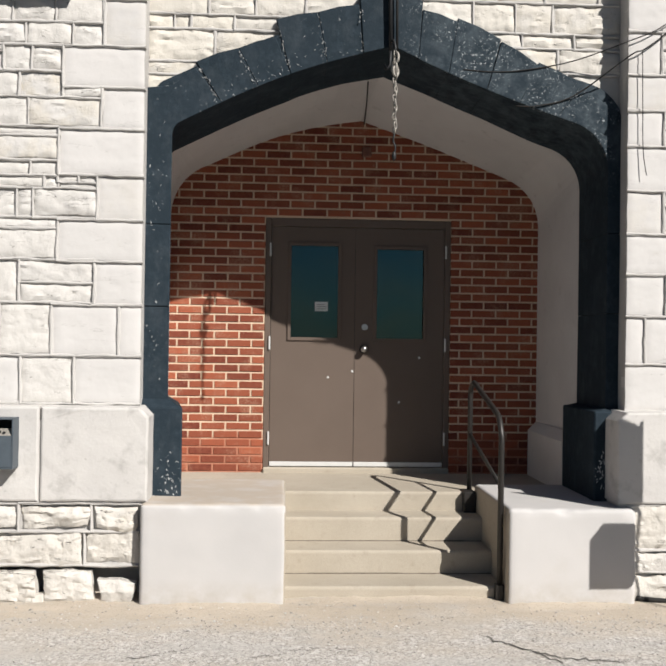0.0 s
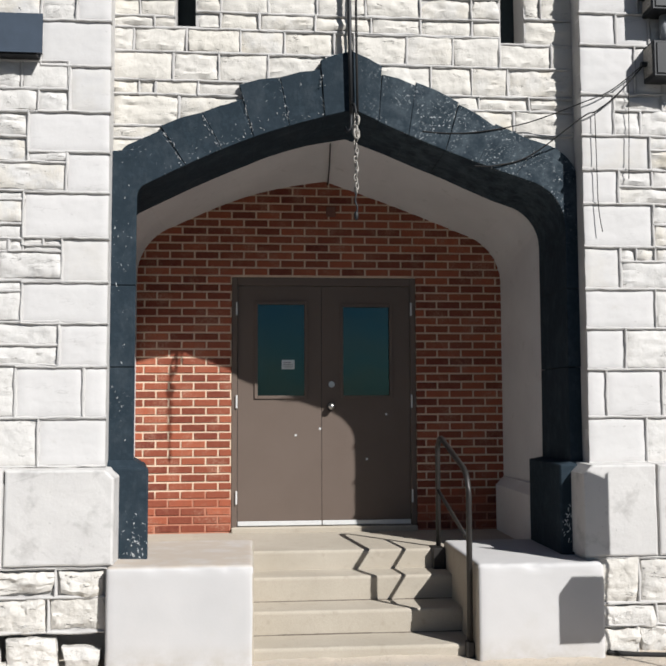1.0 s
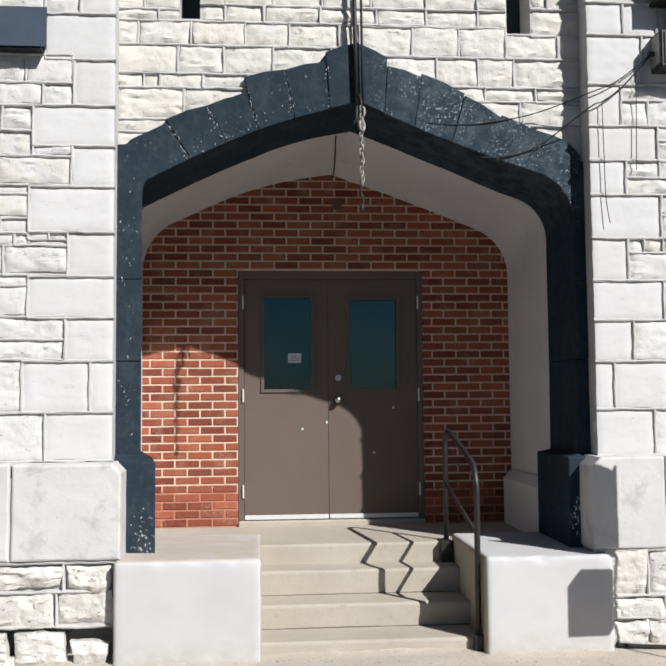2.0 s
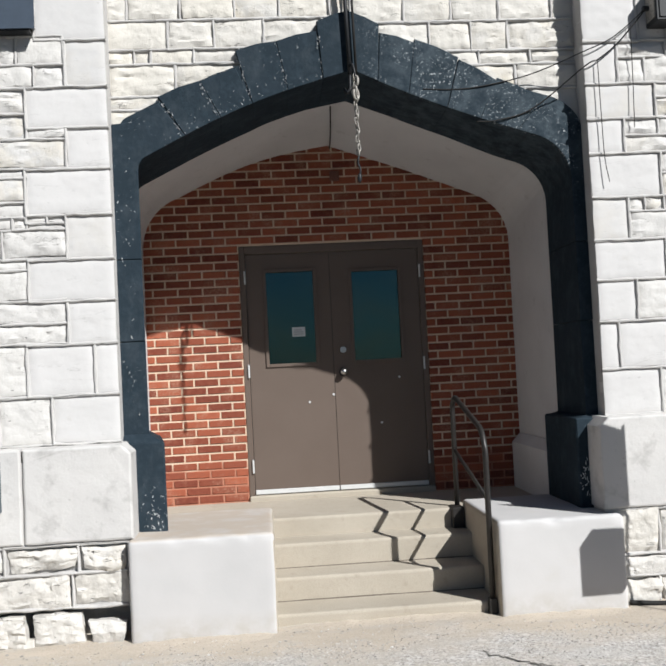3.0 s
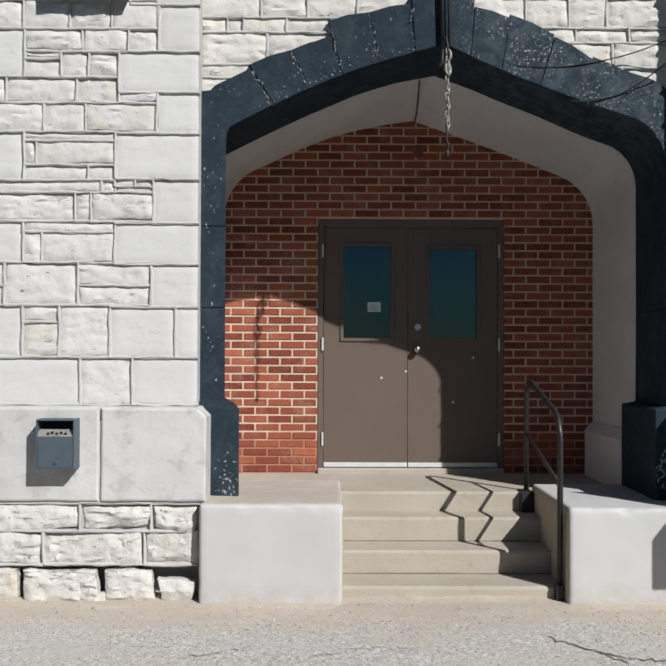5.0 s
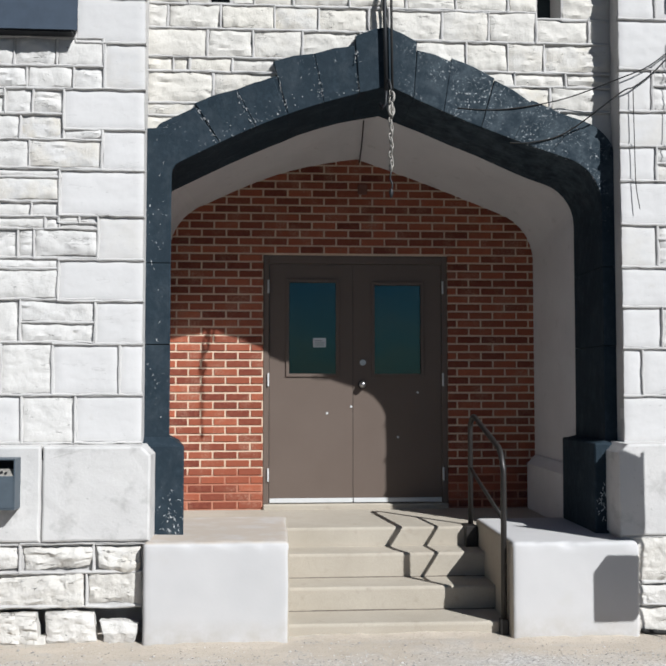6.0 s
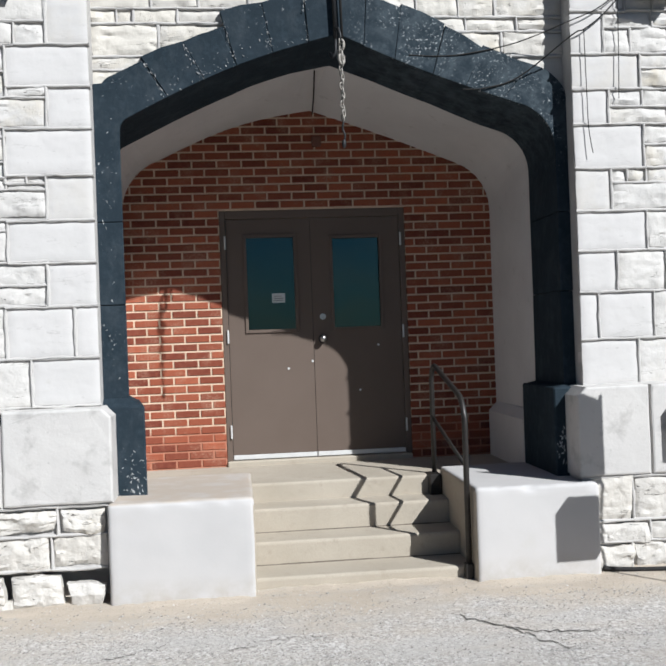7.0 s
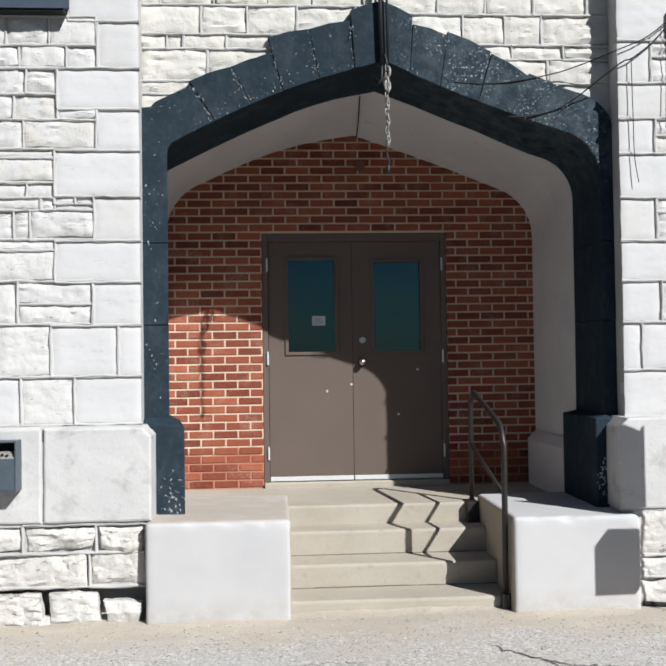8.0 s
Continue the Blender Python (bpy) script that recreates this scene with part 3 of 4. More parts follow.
def lay(parent, courses, face, rough, material, seed, gap=0.0085, pointed=True):
    """Lay stones in courses of (bottom, top, joints along x) as parts of a wall, with raised pointing between them."""
    rng = random.Random(seed)
    if pointed:
        ribs, done, chance = bmesh.new(), set(), random.Random(seed + 100)
        for z0, z1, xs in courses:
            for x0, x1 in zip(xs, xs[1:]):
                for a, b in (((x0, z0), (x1, z0)), ((x0, z1), (x1, z1)), ((x0, z0), (x0, z1)), ((x1, z0), (x1, z1))):
                    if (a, b) in done or a[0] == b[0] and a[0] in OPEN_EDGES:
                        continue
                    done.add((a, b))
                    rib(ribs, a, b, face, chance)
        bmesh.ops.recalc_face_normals(ribs, faces=ribs.faces)
        keep_place(part("pointing", ribs, MORTAR, parent, "grey raised mortar pointing", True))
        face += 0.006
    for z0, z1, xs in courses:
        for x0, x1 in zip(xs, xs[1:]):
            w, h = x1 - x0 - 2 * gap, z1 - z0 - 2 * gap
            if w < 0.03 or h < 0.02:
                continue
            r = rough * rng.uniform(0.55, 1.25)
            bm = stone_mesh(w, h, r, rng)
            ob = part("stone", bm, material, parent, smooth=True)
            ob.data.set_sharp_from_angle(angle=radians(28))
            ob.location = ((x0 + x1) / 2 - parent.location.x, face - rng.uniform(0, 0.012) * rough - parent.location.y,
                           (z0 + z1) / 2 - parent.location.z)
            ob.rotation_euler = (0, radians(rng.uniform(-0.5, 0.5)) * rough, 0)


LEFT_HIGH = [
    (4.16, 4.46, [-2.50, -2.05, -1.76, -1.27, -1.04]), (3.88, 4.16, [-2.6, -2.1, -1.55, -1.27]), (3.69, 3.88, [-2.4, -1.97, -1.67, -1.39, -1.09]),
]
LEFT_RUBBLE = [
    (3.54, 3.69, [-1.58, -1.28, -1.08]), (3.54, 3.69, [-1.96, -1.58]), (3.49, 3.54, [-1.96, -1.72]), (3.37, 3.54, [-1.72, -1.54, -1.34]),
    (3.37, 3.49, [-1.96, -1.72]), (3.21, 3.37, [-2.21, -2.08]), (3.2, 3.37, [-2.08, -1.62, -1.34]), (3.2, 3.27, [-1.34, -1.09]),
    (3.01, 3.2, [-2.21, -1.83, -1.56, -1.09]),  (2.95, 3.01, [-1.96, -1.36]),
    (2.79, 2.95, [-1.96, -1.88, -1.36]),
]
LEFT_LOWER = [
    (2.69, 2.79, [-1.96, -1.54, -1.36]), (2.65, 2.7, [-1.36, -1.23, -1.11]), (2.61, 2.69, [-2.45, -1.45]), (2.61, 2.69, [-1.45, -1.36]),
    (2.61, 2.65, [-1.36, -1.11]), (2.42, 2.61, [-2.21, -1.62, -1.52, -1.11]), (2.35, 2.42, [-1.96, -1.36]),
    (2.15, 2.35, [-1.96, -1.84, -1.36]), (2, 2.15, [-2.25, -2.08]), (2, 2.15, [-1.6, -1.12]), (1.87, 2.15, [-2.08, -1.6]),
    (1.87, 2, [-2.25, -2.08]), (1.87, 2, [-1.6, -1.12]), (1.76, 1.87, [-1.96, -1.72]), (1.53, 1.87, [-1.72, -1.39]), (1.53, 1.76, [-1.96, -1.72]),
    (1.22, 1.53, [-1.58, -1.24]),
]
LEFT_LARGE = [
    (3.37, 3.69, [-2.45, -1.96]), (3.21, 3.37, [-2.45, -2.21]), (3.01, 3.2, [-2.45, -2.21]), (2.69, 3.01, [-2.45, -1.96]),
    (2.42, 2.61, [-2.45, -2.21]), (2.15, 2.42, [-2.45, -1.96]), (1.87, 2.15, [-2.45, -2.25]), (1.53, 1.87, [-2.45, -1.96]),
    (1.22, 1.53, [-2.45, -2.23, -1.58]),
]
LEFT_QUOINS = [
    (4.16, 4.46, [-1.04, LEFT_X]), (3.85, 4.16, [-1.27, LEFT_X]), (3.54, 3.85, [-1.08, LEFT_X]), (3.27, 3.54, [-1.34, LEFT_X]),
    (3.00, 3.27, [-1.09, LEFT_X]), (2.70, 3.00, [-1.36, LEFT_X]), (2.41, 2.70, [-1.11, LEFT_X]), (2.14, 2.41, [-1.36, LEFT_X]),
    (1.86, 2.14, [-1.12, LEFT_X]), (1.53, 1.86, [-1.39, -0.96, LEFT_X]), (1.22, 1.53, [-1.24, LEFT_X]), (4.46, 4.76, [-1.30, LEFT_X]),
]
LEFT_LOW = [
    (0.43, 0.61, [-2.5, -2.06, -1.53, -1.08, -0.78]), (0.22, 0.43, [-2.4, -2.07, -1.76, -1.12, -0.78]),
]
RIGHT_QUOINS = [
    (4.33, 4.56, [RIGHT_X, 2.81]), (4.10, 4.33, [RIGHT_X, 2.65, 2.89]), (3.75, 4.10, [RIGHT_X, 2.78]), (3.46, 3.75, [RIGHT_X, 2.62]),
    (3.22, 3.46, [RIGHT_X, 2.87]), (2.98, 3.22, [RIGHT_X, 2.64]), (2.68, 2.98, [RIGHT_X, 2.88]), (2.39, 2.68, [RIGHT_X, 2.64]),
    (2.12, 2.39, [RIGHT_X, 2.88]), (1.84, 2.12, [RIGHT_X, 2.66]), (1.52, 1.84, [RIGHT_X, 2.52, 2.91]), (1.21, 1.52, [RIGHT_X, 2.79]),
]
RIGHT_RUBBLE = [
    (4.33, 4.56, [2.81, 3.1]), (4.10, 4.33, [2.89, 3.08, 3.3]), (3.76, 4.10, [2.78, 2.98, 3.22]), (3.64, 3.76, [2.62, 2.97, 3.25]),
    (3.46, 3.64, [2.62, 2.81, 3.09]), (3.36, 3.46, [2.87, 3.20]), (3.22, 3.36, [2.87, 3.08, 3.32]), (3.10, 3.22, [2.64, 2.88, 3.13]),
    (2.98, 3.10, [2.64, 3.07]), (2.84, 2.98, [2.88, 3.13, 3.37]), (2.68, 2.84, [2.88, 3.31]), (2.58, 2.68, [2.64, 2.75, 2.89, 3.18]),
    (2.39, 2.58, [2.64, 3.17]), (2.12, 2.39, [2.88, 3.17]), (1.84, 2.12, [2.66, 3.01, 3.3]), (1.52, 1.84, [2.91, 3.25]), (1.21, 1.52, [2.79, 3.14]),
]
RIGHT_LOW = [(0.32, 0.61, [2.33, 2.64, 2.96, 3.4]), (0.18, 0.32, [2.33, 2.75, 3.01, 3.4]), (-0.02, 0.18, [2.33, 2.62, 2.95, 3.4])]
OVER_LEFT = [
    (4.40, 4.60, [-0.84, -0.65, -0.41]), (4.28, 4.40, [-0.84, -0.65, -0.41]), (4.20, 4.28, [-0.84, -0.55, -0.41]),
    (4.03, 4.20, [-0.84, -0.69, -0.33, 0.04, 0.34, 0.69, 0.83]), (3.83, 4.03, [-0.83, -0.42, -0.11, 0.23, 0.63]),
    (3.73, 3.83, [-0.83, -0.65, -0.54, -0.25, 0.06]), (3.51, 3.73, [-0.83, -0.38, 0.06]), (3.42, 3.51, [-0.83, -0.45]), (3.28, 3.42, [-0.83, -0.5]),
]
OVER_MIDDLE = [
    (4.48, 4.64, [-0.26, 0.02, 0.43, 0.79, 1.18, 1.58, 1.87]), (4.32, 4.48, [-0.26, -0.10, 0.23, 0.57, 0.91, 1.30, 1.67, 1.87]),
    (4.20, 4.32, [-0.26, -0.10, 0.17, 0.56, 0.95, 1.30, 1.67, 1.87]),
]
OVER_RIGHT = [
    (4.34, 4.64, [2.05, 2.17, 2.42]), (4.15, 4.34, [2.05, 2.42]), (3.98, 4.195, [0.83, 1.20, 1.53, 1.865]), (3.98, 4.155, [1.865, 2.24, 2.42]),
    (3.77, 3.98, [0.98, 1.37, 1.66, 1.92, 2.42]), (3.67, 3.77, [1.42, 1.71, 2.07, 2.42]), (3.50, 3.67, [1.55, 1.96, 2.42]), (3.20, 3.50, [2.02, 2.42]),
]


def tower(name, label, x0, x1):
    bm = bmesh.new()
    box(bm, x0, x1, TOWER + 0.010, SOFFIT - 0.05, 0.62, 7.5)
    # the porch behind the arch is wider than the opening
    box(bm, x0 + (0.3 if x0 > 0 else 0.0), x1 - (0.3 if x0 < 0 else 0.0), SOFFIT - 0.049, 9.0, 0.62, 7.5)
    return thing(name, bm, MORTAR, label, "wall", kind="structure")


wall_left = tower("wall_left", "white painted stone tower wall with dressed corner stones", -6.0, LEFT_X - 0.006)
wall_right = tower("wall_right", "white painted stone tower wall with dressed corner stones", RIGHT_X + 0.006, 7.5)
lay(wall_left, LEFT_RUBBLE, TOWER, 1.0, RUBBLE, 11)
lay(wall_left, LEFT_LOWER, TOWER, 0.85, RUBBLE, 12)
lay(wall_left, LEFT_HIGH, TOWER, 1.0, RUBBLE, 17)
lay(wall_left, LEFT_LARGE, TOWER, 0.3, QUOIN, 16)
lay(wall_left, LEFT_QUOINS, TOWER - 0.004, 0.22, QUOIN, 13)
lay(wall_right, RIGHT_QUOINS, TOWER - 0.004, 0.22, QUOIN, 14)
lay(wall_right, RIGHT_RUBBLE, TOWER, 0.9, RUBBLE, 15)

# the wall over the arch, with two slit windows through it
bm = bmesh.new()
for x0, x1, z0, z1 in ((LEFT_X, -0.41, 3.31, 7.5), (-0.41, -0.27, 3.6, 4.22), (-0.27, 1.88, 3.72, 7.5), (1.88, 2.05, 3.45, 4.165), (2.05, RIGHT_X, 3.29, 7.5)):
    box(bm, x0, x1, ARCH + 0.012, SOFFIT + 0.15, z0, z1)
for x0, x1 in ((-0.41, -0.27), (1.88, 2.05)):
    box(bm, x0, x1, ARCH + 0.012, SOFFIT + 0.15, 5.4, 7.5)
wall_over = thing("wall_over_arch", bm, MORTAR, "white painted rubble stone wall above the porch arch", "wall", kind="structure")
lay(wall_over, OVER_LEFT, ARCH, 1.0, CREAM, 21)
lay(wall_over, OVER_MIDDLE, ARCH, 1.0, CREAM, 22)
lay(wall_over, OVER_RIGHT, ARCH, 1.0, CREAM, 23)
# a near-black panel behind each slit stands in for its inner shade
for n, (x0, x1, z0) in enumerate(((-0.41, -0.27, 4.22), (1.88, 2.05, 4.165))):
    win = thing(f"window_{n + 1}", a_box(x0 - 0.02, x1 + 0.02, ARCH + 0.26, ARCH + 0.30, z0 - 0.02, 5.42), DARK, "narrow dark slit window in the stone wall", "window", kind="structure")

# dressed plinths of the towers and the rough footing under them
def plinth(name, x0, x1, joints, cut):
    """Dressed plinth stones; the end stone next to the arch has its top corner cut off."""
    root = empty(name, ((x0 + x1) / 2, PLINTH_Y, 0.62), "large dressed grey-white plinth stones under the tower wall", "plinth", kind="structure")
    for a, b in zip(joints, joints[1:]):
        a, b, top = a + 0.006, b - 0.006, 1.212
        line = [(a, 0.622), (b, 0.622), (b, top), (a, top)]
        if abs(b - cut) < 0.01:
            line[2:3] = [(b, top - 0.06), (b - 0.06, top)]
        if abs(a - cut) < 0.01:
            line[3:4] = [(a + 0.06, top), (a, top - 0.06)]
        bm = prism(bmesh.new(), line, PLINTH_Y, TOWER + 0.3, 0.014)
        bmesh.ops.subdivide_edges(bm, edges=[e for e in bm.edges if e.calc_length() > 0.2 and abs(e.verts[0].co.y - e.verts[1].co.y) < 0.01], cuts=7, use_grid_fill=True)
        for v in bm.verts:
            if v.co.y < PLINTH_Y + 0.05:
                k = noise.noise(v.co * 6.0)
                v.co += Vector((0.004 * k, 0.005 * noise.noise(v.co * 9.0), 0.004 * noise.noise(v.co * 5.0 + Vector((4, 4, 4)))))
        keep_place(part("plinth_stone", bm, PLINTH, root))
    bed = a_box(x0 + 0.02, x1 - 0.02, PLINTH_Y + 0.02, TOWER + 0.3, 0.60, 1.13)
    keep_place(part("mortar_bed", bed, MORTAR, root))


plinth("plinth_left", -3.6, -0.725, [-3.6, -2.75, -2.08, -1.40, -0.725], -0.725)
plinth("plinth_right", 2.27, 5.2, [2.27, 2.77, 3.6, 4.4, 5.2], 2.27)
for name, x0, x1, rows, seed in (("footing_left", -6.0, -0.74, LEFT_LOW, 31), ("footing_right", 2.30, 7.5, RIGHT_LOW, 32)):
    bm = a_box(x0, x1, LOW + 0.028, 9.0, 0.205, 0.615)
    box(bm, x0, x1, LOW + (0.2 if seed == 31 else 0.03), 9.0, -0.1, 0.204)
    foot = thing(name, bm, MORTAR, "rough rubble stone footing with open joints", "wall", kind="structure")
    lay(foot, rows, LOW - 0.004, 1.9, FOOTING, seed, 0.009)
    if seed == 31:
        lay(foot, [(-0.03, 0.215, [-2.9, -2.4, -1.91])], LOW - 0.01, 2.2, FOOTING, 33, 0.010, False)
        lay(foot, [(-0.03, 0.215, [-1.89, -1.415]), (-0.03, 0.205, [-1.375, -1.05]), (-0.02, 0.13, [-1.03, -0.80]), (-0.03, 0.06, [-1.45, -1.33])], LOW - 0.015, 2.4, FOOTING, 34, 0.010, False)

# ---- steps, landing and cheek walls ----
stairs = empty("front_steps", (0.85, 6.5, 0), "worn tan concrete steps up to the porch", "steps", kind="structure")
for z0, z1, y0, y1 in ((-0.1, 0.075, 6.10, 6.55), (0.0, 0.232, 6.43, 6.85), (0.1, 0.40, 6.73, 7.1)):
    keep_place(part("step", a_box(0.10, 1.56, y0, y1, z0, z1, 0.02, 3), STEP, stairs))
for z, y in ((0.075, 6.43), (0.232, 6.73)):
    bm = bmesh.new()
    rng = random.Random(round(z * 1000))
    x = 0.14
    while x < 1.5:
        w = rng.uniform(0.05, 0.3)
        box(bm, x, min(x + w, 1.545), y - rng.uniform(0.003, 0.008), y + 0.002, z - 0.001, z + rng.uniform(0.004, 0.008))
        x += w
    keep_place(part("step_joint", bm, plain("joint dirt", (0.15, 0.125, 0.10), 0.95), stairs))
keep_place(part("landing", a_box(-0.86, 2.30, 7.0, 8.3, 0.2, LANDING, 0.02, 3), STEP, stairs))
keep_place(part("door_sill", a_box(DX0 + 0.004, DX1 - 0.004, 7.945, 8.06, 0.5, 0.585, 0.012, 3), STEP, stairs))


def cheek(name, x0, x1, top):
    """A cast block with rounded, worn and slightly bowed edges."""
    bm = a_box(x0, x1, CHEEK_Y, 7.02, -0.1, top)
    bmesh.ops.bevel(bm, geom=[e for e in bm.edges if all(v.co.z > 0.5 for v in e.verts) or abs(e.verts[0].co.z - e.verts[1].co.z) > 0.3],
                    offset=0.028, segments=4, affect="EDGES", profile=0.5)
    bmesh.ops.subdivide_edges(bm, edges=[e for e in bm.edges if e.calc_length() > 0.15], cuts=27, use_grid_fill=True)
    for v in bm.verts:
        k = noise.noise(v.co * 2.5) * 0.007 + noise.noise(v.co * 13.0) * 0.001
        rim = max(0.0, 1 - (top - v.co.z) / 0.05) * max(0.0, 1 - (v.co.y - CHEEK_Y) / 0.06)
        worn = rim * max(0.0, noise.noise(v.co * 9.0 + Vector((3, 0, 0))) + 0.45 * noise.noise(v.co * 31.0)) * 0.03
        v.co += Vector((k, k + worn, k * 0.8 - worn))
    ob = thing(name, bm, CHEEK, "whitewashed concrete block wall beside the steps", "wall", kind="structure", smooth=True)
    ob.data.set_sharp_from_angle(angle=radians(40))
    # the side towards the steps takes the darker step material
    ob.data.materials.append(STEP)
    for face in ob.data.polygons:
        if abs(face.normal.x) > 0.8 and (face.center.x < x0 + 0.04) == (x0 > 1) and (face.center.x > x1 - 0.04) == (x0 < 1):
            face.material_index = 1
    return ob


cheek("cheek_wall_left", -0.765, 0.138, 0.622)
cheek("cheek_wall_right", 1.548, 2.375, 0.598)

# ---- brick wall with the doors ----
PITCH, COURSE, JOINT = 0.2075, 0.0695, 0.0155
bm = bmesh.new()
for x0, x1, z0, z1 in ((-1.2, DX0, 0.4, 3.9), (DX1, 2.7, 0.4, 3.9), (DX0, DX1, DZ1, 3.9), (DX0, DX1, 0.4, 0.5)):
    box(bm, x0, x1, BACK + 0.006, BACK + 0.24, z0, z1)
wall_brick = thing("wall_brick", bm, BRICK_MORTAR, "red brick porch wall with pale mortar joints", "wall", kind="structure")

bricks = {}


def brick_mesh(length):
    key = round(length, 3)
    if key not in bricks:
        bm = a_box(-key / 2, key / 2, -0.002, 0.05, -(COURSE - JOINT) / 2, (COURSE - JOINT) / 2)
        bmesh.ops.bevel(bm, geom=[e for e in bm.edges if all(v.co.y < 0 for v in e.verts)], offset=0.003, segments=1, affect="EDGES")
        bricks[key] = mesh_of("brick", bm, BRICK)
    return bricks[key]


def brick_rows():
    rng = random.Random(8)
    far = bmesh.new()
    count = 0
    for row in range(44):
        z = 0.545 + COURSE * (row + 0.5)
        spans = [(-1.05, 2.4)] if z > DZ1 + 0.02 else [(-1.05, DX0), (DX1, 2.4)]
        start = -1.5 + (0.5 * PITCH if row % 2 else 0.0) - 0.005
        for a, b in spans:
            for k in range(22):
                x0, x1 = start + k * PITCH + JOINT / 2, start + (k + 1) * PITCH - JOINT / 2
                x0, x1 = max(x0, a), min(x1, b)
                if x1 - x0 < 0.03:
                    continue
                y = BACK + rng.uniform(-0.0015, 0.0015)
                me = brick_mesh(x1 - x0)
                if z < 2.86 and count < 300:
                    ob = new("brick", me)
                    ob.parent = wall_brick
                    ob.location = ((x0 + x1) / 2, y, z)
                    ob.rotation_euler = (0, radians(rng.uniform(-0.3, 0.3)), 0)
                    count += 1
                else:
                    n = len(far.verts)
                    far.from_mesh(me)
                    far.verts.ensure_lookup_table()
                    for v in far.verts[n:]:
                        v.co += Vector(((x0 + x1) / 2, y, z))
    m = BRICK.copy()
    m.name = "red brick course"
    info = [o for o in m.node_tree.nodes if o.bl_idname == "ShaderNodeObjectInfo"][0]
    geo = [o for o in m.node_tree.nodes if o.bl_idname == "ShaderNodeNewGeometry"][0]
    for link in list(m.node_tree.links):
        if link.from_node == info:
            m.node_tree.links.new(geo.outputs["Random Per Island"], link.to_socket)
    tagged(part("upper_bricks", far, m, wall_brick), kind="stuff")


brick_rows()


def double_door():
    root = empty("door_1", (0.74, DOOR_Y, 0.585), "closed pair of brown painted steel doors with glazed panels", "door", kind="structure")

    def put(name, bm, material, label="", parent=None, smooth=False):
        ob = part(name, bm, material, parent or root, label, smooth)
        if parent is None:
            keep_place(ob)
        return ob

    for x0, x1, z0, z1 in ((DX0 + 0.002, 0.0, 0.585, DZ1 - 0.002), (1.48, DX1 - 0.002, 0.585, DZ1 - 0.002), (0.0, 1.48, 2.62, DZ1 - 0.002)):
        put("door_frame", a_box(x0, x1, BACK + 0.012, BACK + 0.13, z0, z1, 0.004), DOOR)
    for x0, x1, wx0, wx1, wz0, wz1 in ((0.004, 0.713, 0.165, 0.575, 1.675, 2.465), (0.717, 1.476, 0.895, 1.305, 1.675, 2.445)):
        z0, z1, y0, y1 = 0.60, 2.616, DOOR_Y, DOOR_Y + 0.045
        bm = bmesh.new()
        for a, b, c, d in ((x0, wx0, z0, z1), (wx1, x1, z0, z1), (wx0, wx1, z0, wz0), (wx0, wx1, wz1, z1)):
            box(bm, a, b, y0, y1, c, d)
        bmesh.ops.remove_doubles(bm, verts=bm.verts, dist=0.0005)
        leaf = put("door_leaf", bm, DOOR)
        bm = bmesh.new()
        t = 0.022
        for a, b, c, d in ((wx0 - t, wx0 + 0.006, wz0 - t, wz1 + t), (wx1 - 0.006, wx1 + t, wz0 - t, wz1 + t),
                           (wx0 + 0.006, wx1 - 0.006, wz0 - t, wz0 + 0.006), (wx0 + 0.006, wx1 - 0.006, wz1 - 0.006, wz1 + t)):
            box(bm, a, b, y0 - 0.013, y0 + 0.004, c, d, 0.003)
        put("glazing_bead", bm, DOOR, parent=leaf)
        pane = put("pane", a_box(wx0 + 0.001, wx1 - 0.001, y0 + 0.018, y0 + 0.024, wz0 + 0.001, wz1 - 0.001), GLASS, "dark blue-green window glass", leaf)
        pane.visible_shadow = False
        put("door_sweep", a_box(x0 + 0.002, x1 - 0.002, y0 - 0.012, y0 - 0.001, 0.592, 0.630, 0.003), ALU, "pale aluminium door bottom strip", leaf)
    for x in (-0.006, 1.486):
        for z in (0.83, 1.63, 2.42):
            bm = tube(bmesh.new(), [(x, DOOR_Y - 0.028, z - 0.055), (x, DOOR_Y - 0.028, z + 0.055)], 0.0085, 10)
            put("hinge", bm, ALU, "pale metal hinge")
    bm = disc(bmesh.new(), (0.79, 1.585), 0.034, DOOR_Y - 0.012, DOOR_Y - 0.001)
    rose = put("knob_plate", bm, BLACKMETAL, parent=leaf)
    bm = bmesh.new()
    bmesh.ops.create_uvsphere(bm, u_segments=18, v_segments=12, radius=0.029, matrix=Matrix.Translation((0.793, DOOR_Y - 0.052, 1.588)))
    disc(bm, (0.791, 1.586), 0.012, DOOR_Y - 0.04, DOOR_Y - 0.008)
    put("door_knob", bm, STEEL, "bright steel door knob", leaf, True)
    put("deadbolt", disc(bmesh.new(), (0.80, 1.775), 0.026, DOOR_Y - 0.018, DOOR_Y - 0.001), STEEL, "round steel lock cylinder", leaf)
    bm = a_box(0.7133, 0.7167, DOOR_Y + 0.006, DOOR_Y + 0.03, 0.62, 2.61)
    put("astragal", bm, BLACKMETAL)
    # small round marks of bare metal where fittings were taken off
    for x, z in ((0.494, 1.345), (0.70, 1.40), (1.10, 1.14), (1.27, 1.52)):
        put("screw_head", disc(bmesh.new(), (x, z), 0.010, DOOR_Y - 0.004, DOOR_Y - 0.0005, 10), ALU)
    note = thing("paper_notice", a_box(0.375, 0.485, DOOR_Y + 0.011, DOOR_Y + 0.0165, 1.905, 1.985), PAPER, "small white paper notice stuck to the door glass", "notice")
